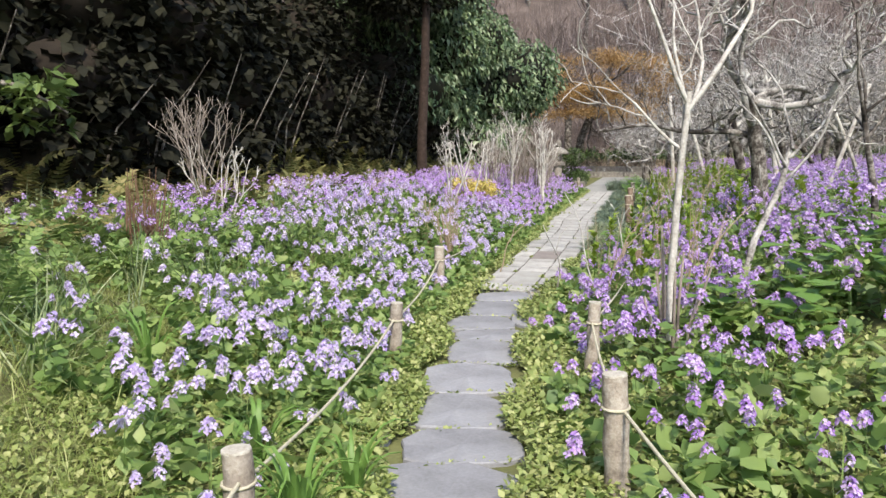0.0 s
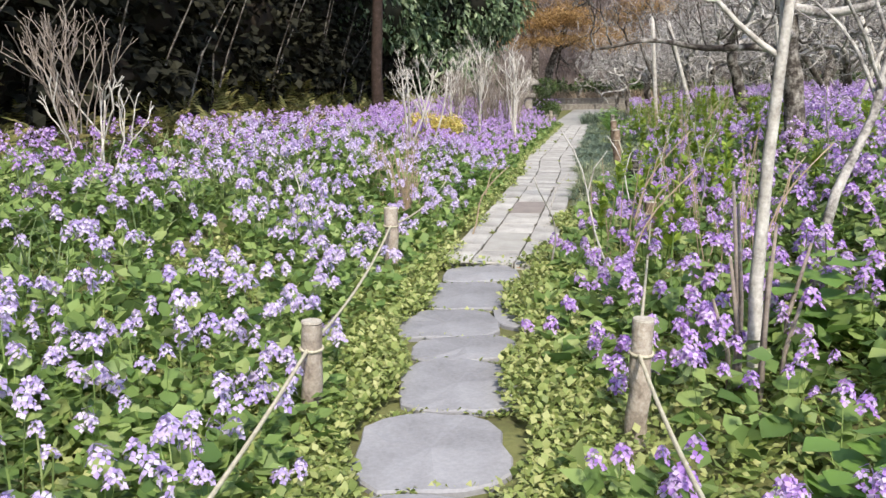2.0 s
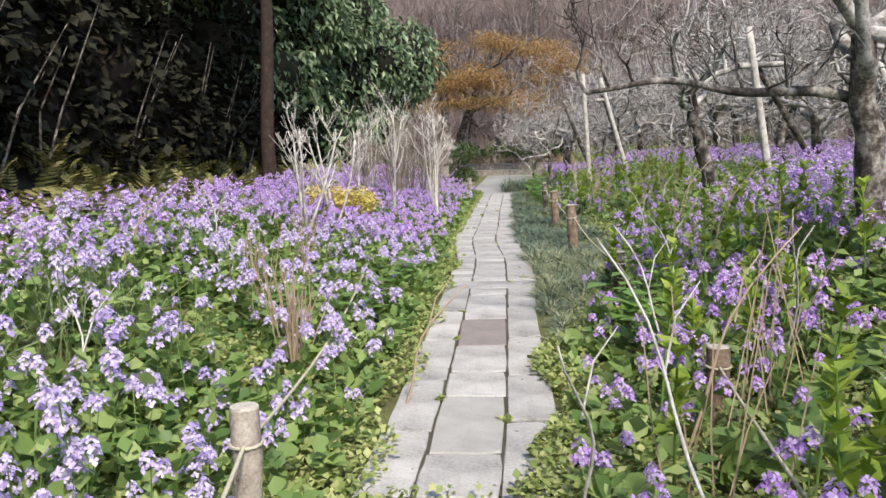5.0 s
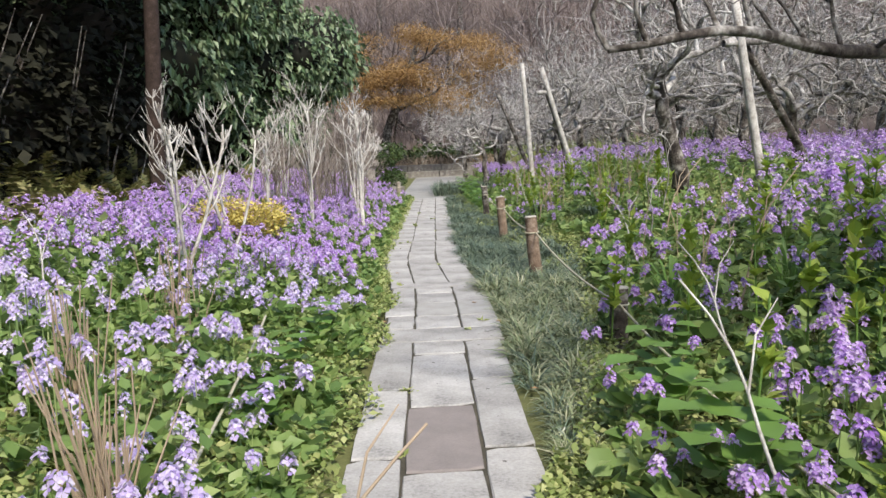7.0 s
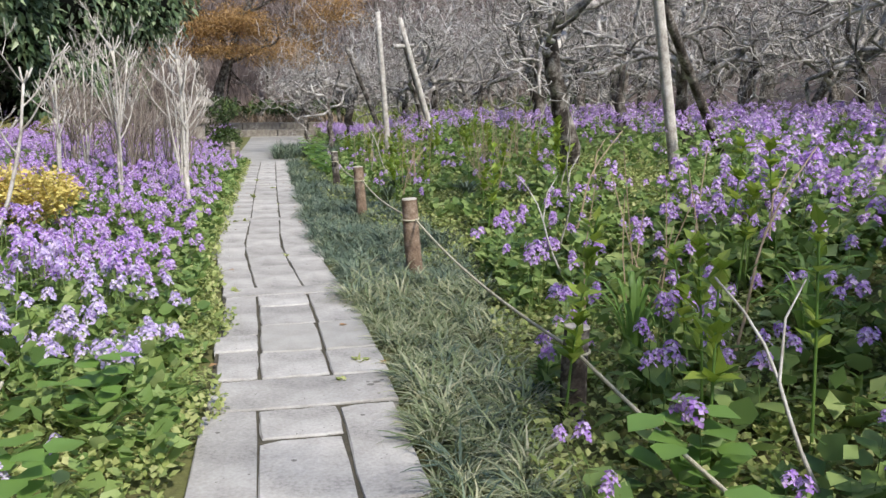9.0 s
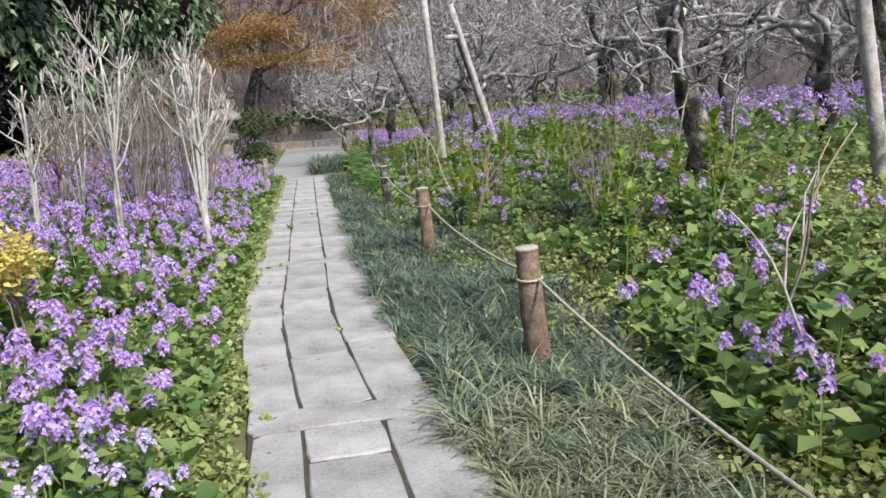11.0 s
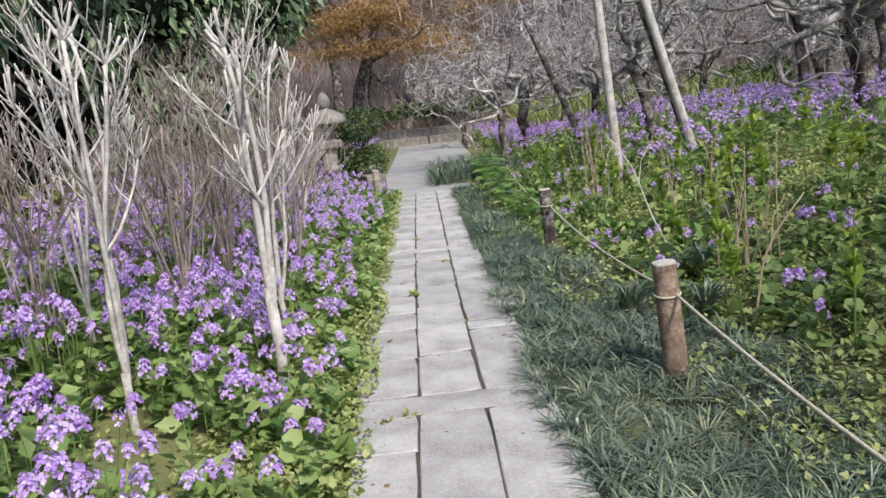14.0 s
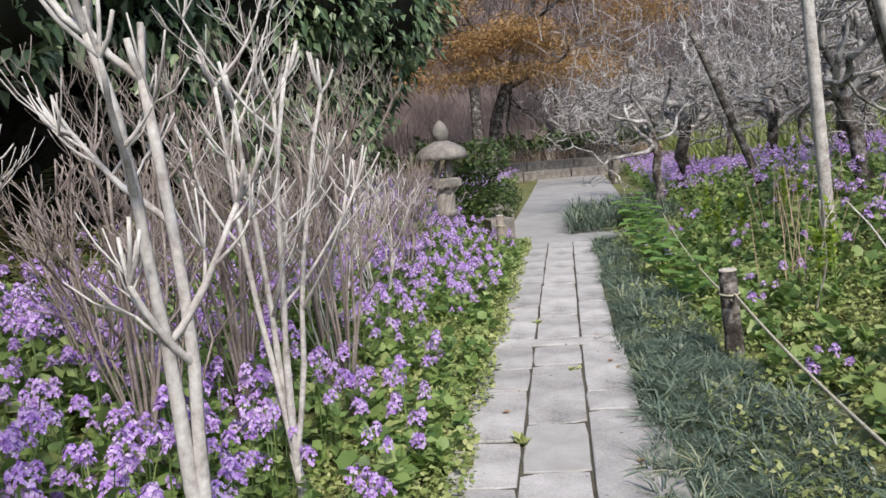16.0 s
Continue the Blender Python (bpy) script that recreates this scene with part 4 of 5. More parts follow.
def blades(name, mat, x, y, size, pitch, label, category, kind="stuff", shape=BLADE, lift=0.0, spread=.35):
    p = Pile()
    n = len(x)
    p.scatter(shape, np.stack([x, y, height(x, y) + lift], -1), rng.uniform(0, 6.283, n), rng.normal(pitch, spread, n), size * rng.uniform(.6, 1.25, n), rng.normal(0, .4, n))
    return tagged(put(name, p.mesh(name, mat)), label, category, kind=kind)


def field(n, y0, y1, d0, d1, clump=0.0, power=1.0):
    """Spots strewn over a strip along the path, thinned into drifts when clump is set."""
    y = y0 + (y1 - y0) * rng.random(n) ** power
    d = rng.uniform(d0, d1, n)
    x = line_x(y) + d
    if clump:
        f = np.sin(x * 2.3 + 1.1 * np.sin(y * 1.1)) * np.sin(y * 1.9 + np.cos(x * 1.4)) + .5 * np.sin(x * 5.1 + y * 3.7)
        keep = f > rng.uniform(-1.3, 1.3, n) * (1.4 - clump) + clump - .7
        x, y, d = x[keep], y[keep], d[keep]
    return x, y, d


# reeds and dry brush before the woodland
_x, _y, _ = field(9000, 41.5, 46.5, -5, 12)
blades("dry_reeds", M_DRY, _x, _y, .8, 1.3, "band of dry brown reeds behind the stone kerb", "reeds", spread=.15)
_x, _y, _ = field(15000, 46, 64, -16, 18, .4)
blades("brushwood", M_HAZE, _x, _y, 1.7, 1.2, "bare brownish brushwood on the slope", "brushwood", shape=TWIG, spread=.5)
_x, _y, _ = field(3500, 33, 44, 3.2, 10)
blades("tall_grass", M_GRASS, _x, _y, 1.1, 1.3, "clumps of tall yellow-green grass", "grass", spread=.2)

# ---- flower beds ----


def path_edge(y):
    return np.interp(y, [0, 8.0, 8.6, 12, 30], [.34, .34, .40, .40, .40])


def mondo_outer(y):
    return np.interp(y, [9.5, 11, 13, 15, 17, 18.5, 21, 24, 26], [.45, .7, 1.15, 1.5, 1.6, 1.35, 1.05, .8, .75])


def keep_off(x, y, d):
    """Nothing tall on the path or in the mondo strip."""
    on = (np.abs(d) < path_edge(y) + .06)
    strip = (d > 0) & (y > 10.0) & (y < 27) & (d < mondo_outer(y) + .08)
    court = (y > 26.5) & (d > -1.2) & (d < 1.6)
    return ~(on | strip | court)


def bed(name, x, y, d, flower_share, hmin, hmax, near, label, head=.06, leaves=8, leaf=.072, petal=None, margin=.5):
    ok = keep_off(x, y, d) & (rng.random(len(x)) < np.where(d > 0, np.interp(y, [2.5, 4.0, 5.6], [.3, .5, 1]), np.interp(y, [2.5, 3.5, 4.5], [.4, .6, 1])))
    x, y, d = x[ok], y[ok], d[ok]
    n = len(x)
    e = thing(name, label, "flowers", kind="stuff")
    gz = height(x, y)
    edge = smooth01((np.abs(d) - path_edge(y)) / .9)
    h = rng.uniform(hmin, hmax, n) * (.45 + .55 * edge)
    lean = rng.normal(0, .12, (n, 2))
    L = Pile()
    leaves = leaves if near else 5
    for k in range(leaves):
        f = (k + .3) / leaves * .8
        pos = np.stack([x + lean[:, 0] * h * f, y + lean[:, 1] * h * f, gz + h * f], -1)
        size = leaf * rng.uniform(.7, 1.5, n) * (1.25 - .7 * f)
        L.scatter(CHIP if not near else LEAF if k % 3 else ROUND, pos, rng.uniform(0, 6.283, n), rng.normal(.35, .5, n), size, rng.normal(0, .4, n))
    put("leaves", L.mesh("leaves", M_LEAF, True), e)
    has = rng.random(n) < flower_share * (.12 + .88 * smooth01((np.abs(d) - margin) / .45))
    F, S = Pile(), Pile()
    heads = HEAD_NEAR if near else HEAD_FAR
    for k in range(3 if near else 2):
        sel = has & (rng.random(n) < (1, .65, .4)[k])
        m = int(sel.sum())
        off = rng.normal(0, .05 if k else .01, (m, 2))
        top = np.stack([x[sel] + lean[sel, 0] * h[sel] + off[:, 0], y[sel] + lean[sel, 1] * h[sel] + off[:, 1], gz[sel] + h[sel] * (1 - .12 * k * rng.random(m))], -1)
        F.scatter(heads[k % len(heads)], top - (0, 0, head * .3), rng.uniform(0, 6.283, m), rng.normal(0, .25, m), head * rng.uniform(.7, 1.35, m))
        if near:
            base = np.stack([x[sel], y[sel], gz[sel]], -1)
            dv = top - base
            ln = np.linalg.norm(dv, axis=1)
            S.scatter((np.array([(-.008, 0, 0), (.008, 0, 0), (.006, 1, 0), (-.006, 1, 0)]), np.array([(0, 1, 2, 3)])), base,
                      np.arctan2(-dv[:, 0], dv[:, 1]), np.arcsin(np.clip(dv[:, 2] / ln, -1, 1)), ln)
    put("blossoms", F.mesh("blossoms", petal or M_PETAL), e)
    if S.n:
        put("stems", S.mesh("stems", M_LEAF), e)
    return e


# beside the path, near enough to tell the leaves
_x, _y, _d = field(6600, 2.0, 14, -3.6, -.35, .45)
_k = _d > -1.05 - .3 * (_y - 3.5)
bed("flower_bed", _x[_k], _y[_k], _d[_k], .30, .2, .48, True, "drifts of lilac flowers on leafy green stems", petal=M_PALEPETAL, margin=.3)
_x, _y, _d = field(3000, 2.0, 9, -4.2, -1.0, .5)
_k = (_d <= -1.05 - .3 * (_y - 3.5)) & (_d > -1.7 - .9 * (_y - 4.2))
bed("herb_bed", _x[_k], _y[_k], _d[_k], .1, .14, .36, True, "green herbs with a few pale lilac flowers", leaves=8, petal=M_PALEPETAL)
_x, _y, _d = field(5200, 13.5, 27, -3.2, -.35, .5)
bed("flower_bed", _x, _y, _d, .56, .26, .50, True, "dense lilac flowers beside the paving", margin=.45)
_x, _y, _d = field(4200, 3.0, 14, .35, 3.6, .5)
bed("flower_bed", _x, _y, _d, .34, .18, .42, True, "leafy bed with scattered lilac flowers", leaves=6, leaf=.085, margin=.25)
_x, _y, _d = field(2400, 13.0, 27, .9, 3.0, .3)
bed("flower_bed", _x, _y, _d, .09, .10, .24, True, "green leafy bed with a few lilac flowers", leaves=8, leaf=.08)
# farther over
_x, _y, _d = field(4200, 7, 28, -3.7, -2.2, .6)
bed("flower_drift", _x, _y, _d, .42, .28, .5, False, "lilac flowers spreading to the foot of the wood", leaf=.09)
_x, _y, _d = field(10500, 5, 34, 2.2, 9, .5)
_k = ~((_y > 13.5) & (_y < 21) & (_d < 3.3))
_x, _y, _d = _x[_k], _y[_k], _d[_k]
bed("flower_drift", _x, _y, _d, .55, .3, .52, False, "wide drift of lilac flowers under plum trees", leaf=.09, head=.07)
_x, _y, _d = field(2600, 27, 40, -5, -1.4, .3)
bed("flower_drift", _x, _y, _d, .7, .3, .5, False, "lilac flowers beyond the path's end", leaf=.09, head=.07)
_x, _y, _d = field(2600, 28, 40, 1.6, 5, .2)
bed("flower_drift", _x, _y, _d, .7, .3, .5, False, "lilac flowers beside the gravel", leaf=.09, head=.07)

# low ground cover
for _n, _a in ((90, (8.06, 8.16, -.4, .4)), (50000, (1.5, 14, -1.8, -.2)), (16000, (2.5, 8.1, -.6, -.2)), (16000, (2.5, 11, .2, .6)), (32000, (13, 27, -1.1, -.36)), (40000, (2, 13, .2, 2.2)), (44000, (13, 28, .6, 3.2)), (40000, (13, 23, 1.4, 4.2)), (22000, (8, 14, 1.2, 4.0)), (9000, (14, 28, -3.5, -1.0)), (9000, (8, 28, -4.6, -3)), (16000, (4, 32, 2.2, 8))):
    _x, _y, _d = field(_n, *_a)
    _k = (np.abs(_d) > path_edge(_y) - .05 + .07 * np.sin(_y * 5.0 + _d) - .05 * (_y < 8) - .9 * ((_y > 8.04) & (_y < 8.17))) & ~((_d > 0) & (_y > 10.2) & (_d < mondo_outer(_y) - .05 - .4 * (_y > 14.5) * (np.sin(_y * 2.3) > -.2)))
    _x, _y = _x[_k], _y[_k]
    _p = Pile()
    _n = len(_x)
    _p.scatter(CHIP, np.stack([_x, _y, height(_x, _y) + rng.uniform(.0, .07, _n)], -1), rng.uniform(0, 6.283, _n), rng.normal(.45, .4, _n), rng.uniform(.016, .046, _n), rng.normal(0, .4, _n))
    tagged(put("ground_cover", _p.mesh("ground_cover", M_COVER, True)), "low yellow-green ground cover along the path", "ground cover", kind="stuff")

# tufts in the gaps of the stepping stones
_p = Pile()
for _y in (4.015, 4.445, 5.0, 5.62, 6.21, 6.56, 7.06, 7.68, 8.14):
    _n = 110
    _x = line_x(_y) + rng.uniform(-.36, .36, _n)
    _p.scatter(CHIP, np.stack([_x, _y + rng.normal(0, .014, _n) + .04 * np.sin(_x * 9), np.full(_n, -.008)], -1), rng.uniform(0, 6.283, _n), rng.normal(.6, .4, _n), rng.uniform(.014, .034, _n))
tagged(put("joint_moss", _p.mesh("joint_moss", M_COVER)), "tiny green growth in the gaps between stepping stones", "ground cover", kind="stuff")

# low dark shrubs before the woodland
_x, _y, _ = field(16000, 44.0, 47.5, -9, 16)
_p = Pile()
_n = len(_x)
_p.scatter(CHIP, np.stack([_x, _y, height(_x, _y) + rng.random(_n) * (.6 + .7 * np.abs(np.sin(_x * .9 + np.sin(_x * 2.3))))], -1), rng.uniform(0, 6.283, _n), rng.normal(.2, .6, _n), rng.uniform(.12, .3, _n), rng.normal(0, .5, _n))
tagged(put("far_shrubs", _p.mesh("far_shrubs", M_TOPIARY)), "dark low shrubs before the bare woodland", "shrubs", kind="stuff")

# mondo grass strip
_x, _y, _d = field(5600, 10.2, 26.5, .36, 1.7)
_k = (_d < mondo_outer(_y) + .06 * np.sin(_y * 7)) & (_d > path_edge(_y) + .03 + .05 * np.sin(_y * 3.1))
_x, _y = _x[_k], _y[_k]
_p, _p2 = Pile(), Pile()
_tall = .06 + .075 * rng.random(len(_x)) ** 1.5 + .02 * np.sin(_x * 3 + _y * 2.2)
_dry = (rng.random(len(_y)) < np.interp(_y, [10, 13.4, 15, 27], [.8, .75, .12, .06]))
for _pile, _s in ((_p, ~_dry), (_p2, _dry)):
    _m = 30
    _n = int(_s.sum()) * _m
    _cx, _cy, _ch = np.repeat(_x[_s], _m), np.repeat(_y[_s], _m), np.repeat(_tall[_s], _m)
    _yaw = rng.uniform(0, 6.283, _n)
    _rad = rng.uniform(0, .035, _n)
    _px, _py = _cx - np.sin(_yaw) * _rad, _cy + np.cos(_yaw) * _rad
    _pile.scatter(TUFT, np.stack([_px, _py, height(_px, _py)], -1), _yaw, rng.uniform(.25, 1.3, _n), _ch * rng.uniform(.8, 1.4, _n), rng.normal(0, .3, _n))
tagged(put("mondo_grass", _p.mesh("mondo_grass", M_MONDO)), "blue-green mondo grass border beside the paving", "grass", kind="stuff")
tagged(put("dry_grass_border", _p2.mesh("dry_grass_border", M_DRYGRASS)), "half-dry grass border beside the paving", "grass", kind="stuff")
_x, _y, _d = field(2600, 27.3, 29.6, .1, 1.6)
_p = Pile()
_n = len(_x)
_p.scatter(BLADE, np.stack([_x, _y, drop(_y) + .02], -1), rng.uniform(0, 6.283, _n), rng.normal(.8, .3, _n), rng.uniform(.25, .42, _n))
tagged(put("mondo_clump", _p.mesh("mondo_clump", M_MONDO)), "dark mondo grass clump at the end of the paving", "grass", kind="stuff")

# grass at the left near the start
_x, _y, _d = field(40000, 1.5, 8.5, -4.5, -.8)
_k = _d < -.95 - .25 * (_y - 3)
blades("lawn_grass", M_GRASS, _x[_k], _y[_k], .17, .7, "rough green grass beside the flower bed", "grass", shape=THIN)
M_LONG = foliage("long_grass_blade", [(0.1, (0.07, 0.115, 0.05)), (0.5, (0.16, 0.22, 0.095)), (0.9, (0.38, 0.40, 0.22))], 0.45, 0.25, 0.3, 0.5)
_x, _y, _d = field(420, 4.0, 10.5, -5.0, -1.9, .4)
_x, _y = (np.repeat(_a, 26) + rng.normal(0, .035, len(_a) * 26) for _a in (_x, _y))
blades("arching_grass", M_LONG, _x, _y, .42, .95, "tufts of long arching grass at the foot of the slope", "grass", spread=.42, shape=THIN)
_x, _y, _d = field(1500, 4, 27, -5.6, -3.3, .3)
blades("dry_fern", M_FERN, _x, _y, .6, .75, "yellowing ferns at the foot of the wood", "fern", shape=FROND, spread=.3)
_x, _y, _d = field(2600, 6, 27, -5.4, -3.1, .3)
blades("low_fern", M_FERN, _x, _y, .38, .5, "low ferns at the shaded edge", "fern", shape=FROND, spread=.4, lift=.05)
_x, _y, _d = field(900, 5, 10, -4.6, -2.4, .3)
blades("green_fern", M_LEAF, _x, _y, .42, .7, "green ferns on the bank", "fern", shape=FROND, spread=.3)


# clumps of strap-shaped leaves
def strap_clump(x, y, n, h, mat, label):
    e = thing("strap_leaved_plant", label, "plant", on_ground(x, y), "strap-leaved plants")
    for k in range(n):
        a, out = k * 2.4 + rng.normal(0, .3), h * rng.uniform(.25, .75)
        top = h * rng.uniform(.6, 1.05)
        f = np.linspace(0, 1, 7)
        r = .02 + out * f ** 1.8
        z = top * np.sin(f * rng.uniform(1.5, 2.2)) - .03
        w = .0105 * (1 - f ** 3) + .001
        c, sn = np.cos(a), np.sin(a)
        left = np.stack([c * r - sn * w, sn * r + c * w, z], -1)
        right = np.stack([c * r + sn * w, sn * r - c * w, z], -1)
        mid = np.stack([c * r, sn * r, z - .004], -1)
        v = np.stack([left, mid, right], 1).reshape(-1, 3)
        q = [(3 * i + j, 3 * i + j + 1, 3 * i + j + 4, 3 * i + j + 3) for i in range(6) for j in range(2)]
        put("leaf", mesh_from("leaf", v, [np.array(q)], mat, True), e)


for _x, _y, _n, _h in ((-.5, 3.3, 26, .36), (-.36, 3.65, 16, .3), (-.75, 3.9, 18, .32), (3.1, 11.95, 20, .4), (3.8, 10.9, 24, .42), (3.5, 11.4, 18, .38), (1.75, 20.6, 18, .4), (-1.5, 4.9, 16, .4)):
    strap_clump(_x, _y, _n, _h, M_BROAD, "tuft of long strap-shaped green leaves")
for _x, _y in ((4.55, 18.3), (4.35, 18.8), (4.9, 18.9), (4.7, 16.6)):
    strap_clump(_x, _y, 60, .24, M_MONDO, "dark arching mondo grass clump behind the rope")


# broad-leaved plants near the path
def broad_plant(x, y, s):
    e = thing("broad_leaved_plant", "clump of large fresh green leaves beside the path", "plant", on_ground(x, y), "broad-leaved plants")
    for k in range(22):
        p = Pile()
        a, t = np.array([k * 2.4]), np.array([.9 - .05 * k + rng.normal(0, .15)])
        p.scatter(ROUND, np.array([(np.cos(k * 2.4 + 1.2) * .13 * (k % 5) / 4, np.sin(k * 2.4 + 1.2) * .13 * (k % 5) / 4, .08 + .013 * k)]) * s, a, t * .6, np.array([s * rng.uniform(.08, .15)]))
        put("leaf", p.mesh("leaf", M_BROAD, True), e)


for _x, _y, _s in ((1.95, 5.2, 1.3), (2.3, 5.8, 1.4), (1.75, 5.9, 1.2), (2.6, 5.3, 1.3), (1.25, 4.6, .8), (2.0, 9.6, 1.1), (2.15, 10.3, 1.0), (2.5, 10.9, .9), (.75, 11.4, .9), (.6, 10.8, .8), (1.0, 12.2, .9), (5.6, 24.5, 1.3), (5.4, 23.6, 1.1), (5.9, 25.4, 1.4), (5.2, 22.6, 1.1), (6.2, 26.4, 1.4), (6.4, 27.4, 1.4), (2.9, 6.4, 1.3), (3.1, 4.9, 1.3)):
    broad_plant(_x, _y, _s)


# dry stems
def dry_clump(x, y, n, h, spread, mat, label, lean=.12):
    e = thing("dry_stem_clump", label, "plant", on_ground(x, y), "dry stems")
    for k in range(n):
        p = Pile()
        t, r = rng.uniform(0, 6.28), rng.random() * spread
        b = np.array([np.cos(t) * r, np.sin(t) * r, -.05])
        d = np.array([rng.normal(0, lean), rng.normal(0, lean), 1]) * h * rng.uniform(.6, 1.15)
        p.tube([b, b + d * .5 + rng.normal(0, .015, 3), b + d], [.0042, .0036, .0022], 4, True)
        put("stem", p.mesh("stem", mat), e)


for _a in ((.13, 9.9, 46, .62, .05), (.2, 12.6, 26, .6, .15), (-.1, 11.0, 26, .6, .1), (5.05, 18.6, 16, .8, .2), (4.7, 16.2, 12, .9, .12), (5.6, 20.2, 14, .8, .3), (5.9, 22.0, 16, .9, .4), (1.9, 7.2, 12, .9, .25), (2.1, 8.6, 10, .9, .3), (1.5, 7.9, 8, .8, .2), (3.5, 12.3, 10, .8, .4), (6.0, 17.8, 14, .8, .5), (5.3, 17.2, 14, .8, .4), (6.6, 23.6, 14, .8, .5)):
    dry_clump(*_a, M_DRY, "clump of dry straw-coloured stems", .16)
dry_clump(-2.3, 7.3, 60, .75, .16, foliage("red_brown_stem", [(.1, (.10, .05, .035)), (.9, (.26, .15, .10))], .8, .05), "bundle of reddish-brown dry stems", .1)



def stalk(x, y, h, lean, turn, mat, label="single pale bent dry stalk among the flowers"):
    e = thing("dry_stalk", label, "plant", on_ground(x, y), "dry stalks")
    p = Pile()
    f = np.linspace(0, 1, 9)
    w = .03 * np.sin(f * 7 + turn)
    p.tube(np.stack([np.cos(turn) * lean * f ** 1.6 * h + w, np.sin(turn) * lean * f ** 1.6 * h, f * h - .05], -1), np.linspace(.008, .0035, 9), 5, True)
    put("stem", p.mesh("stem", mat, True), e)
    q = Pile()
    k = np.array([np.cos(turn) * lean * .45 * h, np.sin(turn) * lean * .45 * h, .55 * h])
    q.tube([k, k + (.05, .04, .16), k + (.13, .05, .26)], [.005, .004, .002], 4, True)
    put("side_twig", q.mesh("side_twig", mat, True), e)


for _k, (_x, _y, _h) in enumerate(((1.15, 6.9, .8), (1.3, 7.5, .95), (1.05, 7.9, .7), (1.6, 8.4, .9), (2.0, 9.3, .8), (2.4, 9.0, .9), (1.9, 7.0, .85), (2.7, 10.6, .7), (3.9, 13.7, .75), (4.1, 13.9, .8), (3.6, 13.2, .7), (4.9, 15.2, .9), (4.5, 17.9, .7), (5.1, 19.6, .9), (5.5, 21.3, .8), (.6, 9.2, .6), (-.6, 8.8, .6), (-1.4, 9.5, .7), (-1.0, 11.0, .7), (-.4, 12.4, .7), (2.9, 8.2, .9), (3.3, 11.6, .9))):
    stalk(_x, _y, _h, .5, _k * 2.1, M_PALE if _k % 3 else M_DRY)


def weed(x, y, h):
    e = thing("leafy_weed", "upright weed topped with bright yellow-green leaves", "plant", on_ground(x, y), "leafy weeds")
    s = Pile()
    lx, ly = rng.normal(0, .05, 2)
    s.tube([(0, 0, -.03), (lx * .4, ly * .4, h * .5), (lx, ly, h)], [.006, .005, .004], 5)
    put("stem", s.mesh("stem", M_BROAD, True), e)
    l = Pile()
    n = 26
    f = rng.uniform(.45, 1, n)
    l.scatter(LEAF, np.stack([lx * f, ly * f, h * f], -1), rng.uniform(0, 6.283, n), rng.normal(.7, .35, n), rng.uniform(.06, .12, n) * (1.2 - .4 * f))
    put("foliage", l.mesh("foliage", M_WEED), e)


M_WEED = foliage("weed_leaf", [(0.1, (0.16, 0.25, 0.03)), (0.6, (0.30, 0.40, 0.06)), (0.95, (0.44, 0.50, 0.12))], 0.5, 0.4)
for _k in range(34):
    _y = 7.2 + 5.2 * rng.random()
    weed(float(line_x(_y)) + rng.uniform(.75, 2.9), _y, rng.uniform(.45, .75))
for _k in range(46):
    _y = 15 + 11 * rng.random()
    weed(float(line_x(_y)) + rng.uniform(1.5, 3.6), _y, rng.uniform(.4, .7))

_e = thing("tree_prop", "two thin crossed pale poles propping a plum tree", "support", group="tree props")
pole("post", (5.55, 12.8, .4), (6.15, 12.75, 2.2), .03, M_PALE, _e)
pole("brace", (6.35, 12.85, .4), (5.65, 12.8, 1.9), .028, M_PALE, _e)

_e = thing("yellow_shrub", "low yellow flowering shrub among lilac flowers", "shrub")
_c, _r = lobes(np.random.default_rng(3), on_ground(.66, 16.1, .42), (.36, .5, .12), 14, .2)
leaf_cloud("blossoms", M_YELLOW, _c, _r, 4200, .04, LEAF, .2, 33, _e, shell=.1)
_s = Pile()
_g = np.random.default_rng(34)
for _k in range(24):
    _b = np.array(on_ground(.66 + _g.normal(0, .2), 16.1 + _g.normal(0, .3)))
    _s.tube([_b, _b + (_g.normal(0, .06), _g.normal(0, .06), .3), _b + (_g.normal(0, .14), _g.normal(0, .14), .62)], [.006, .005, .003], 4)
put("stems", _s.mesh("stems", M_DRY), _e)

# ---- path stones ----
sheet("path_bed", M_BED, 8.13, 26.6, -.36, .36, .012, "dark soil joints under the paving")
path = thing("path", "stepping stones leading into three-row stone paving", "path", kind="structure")


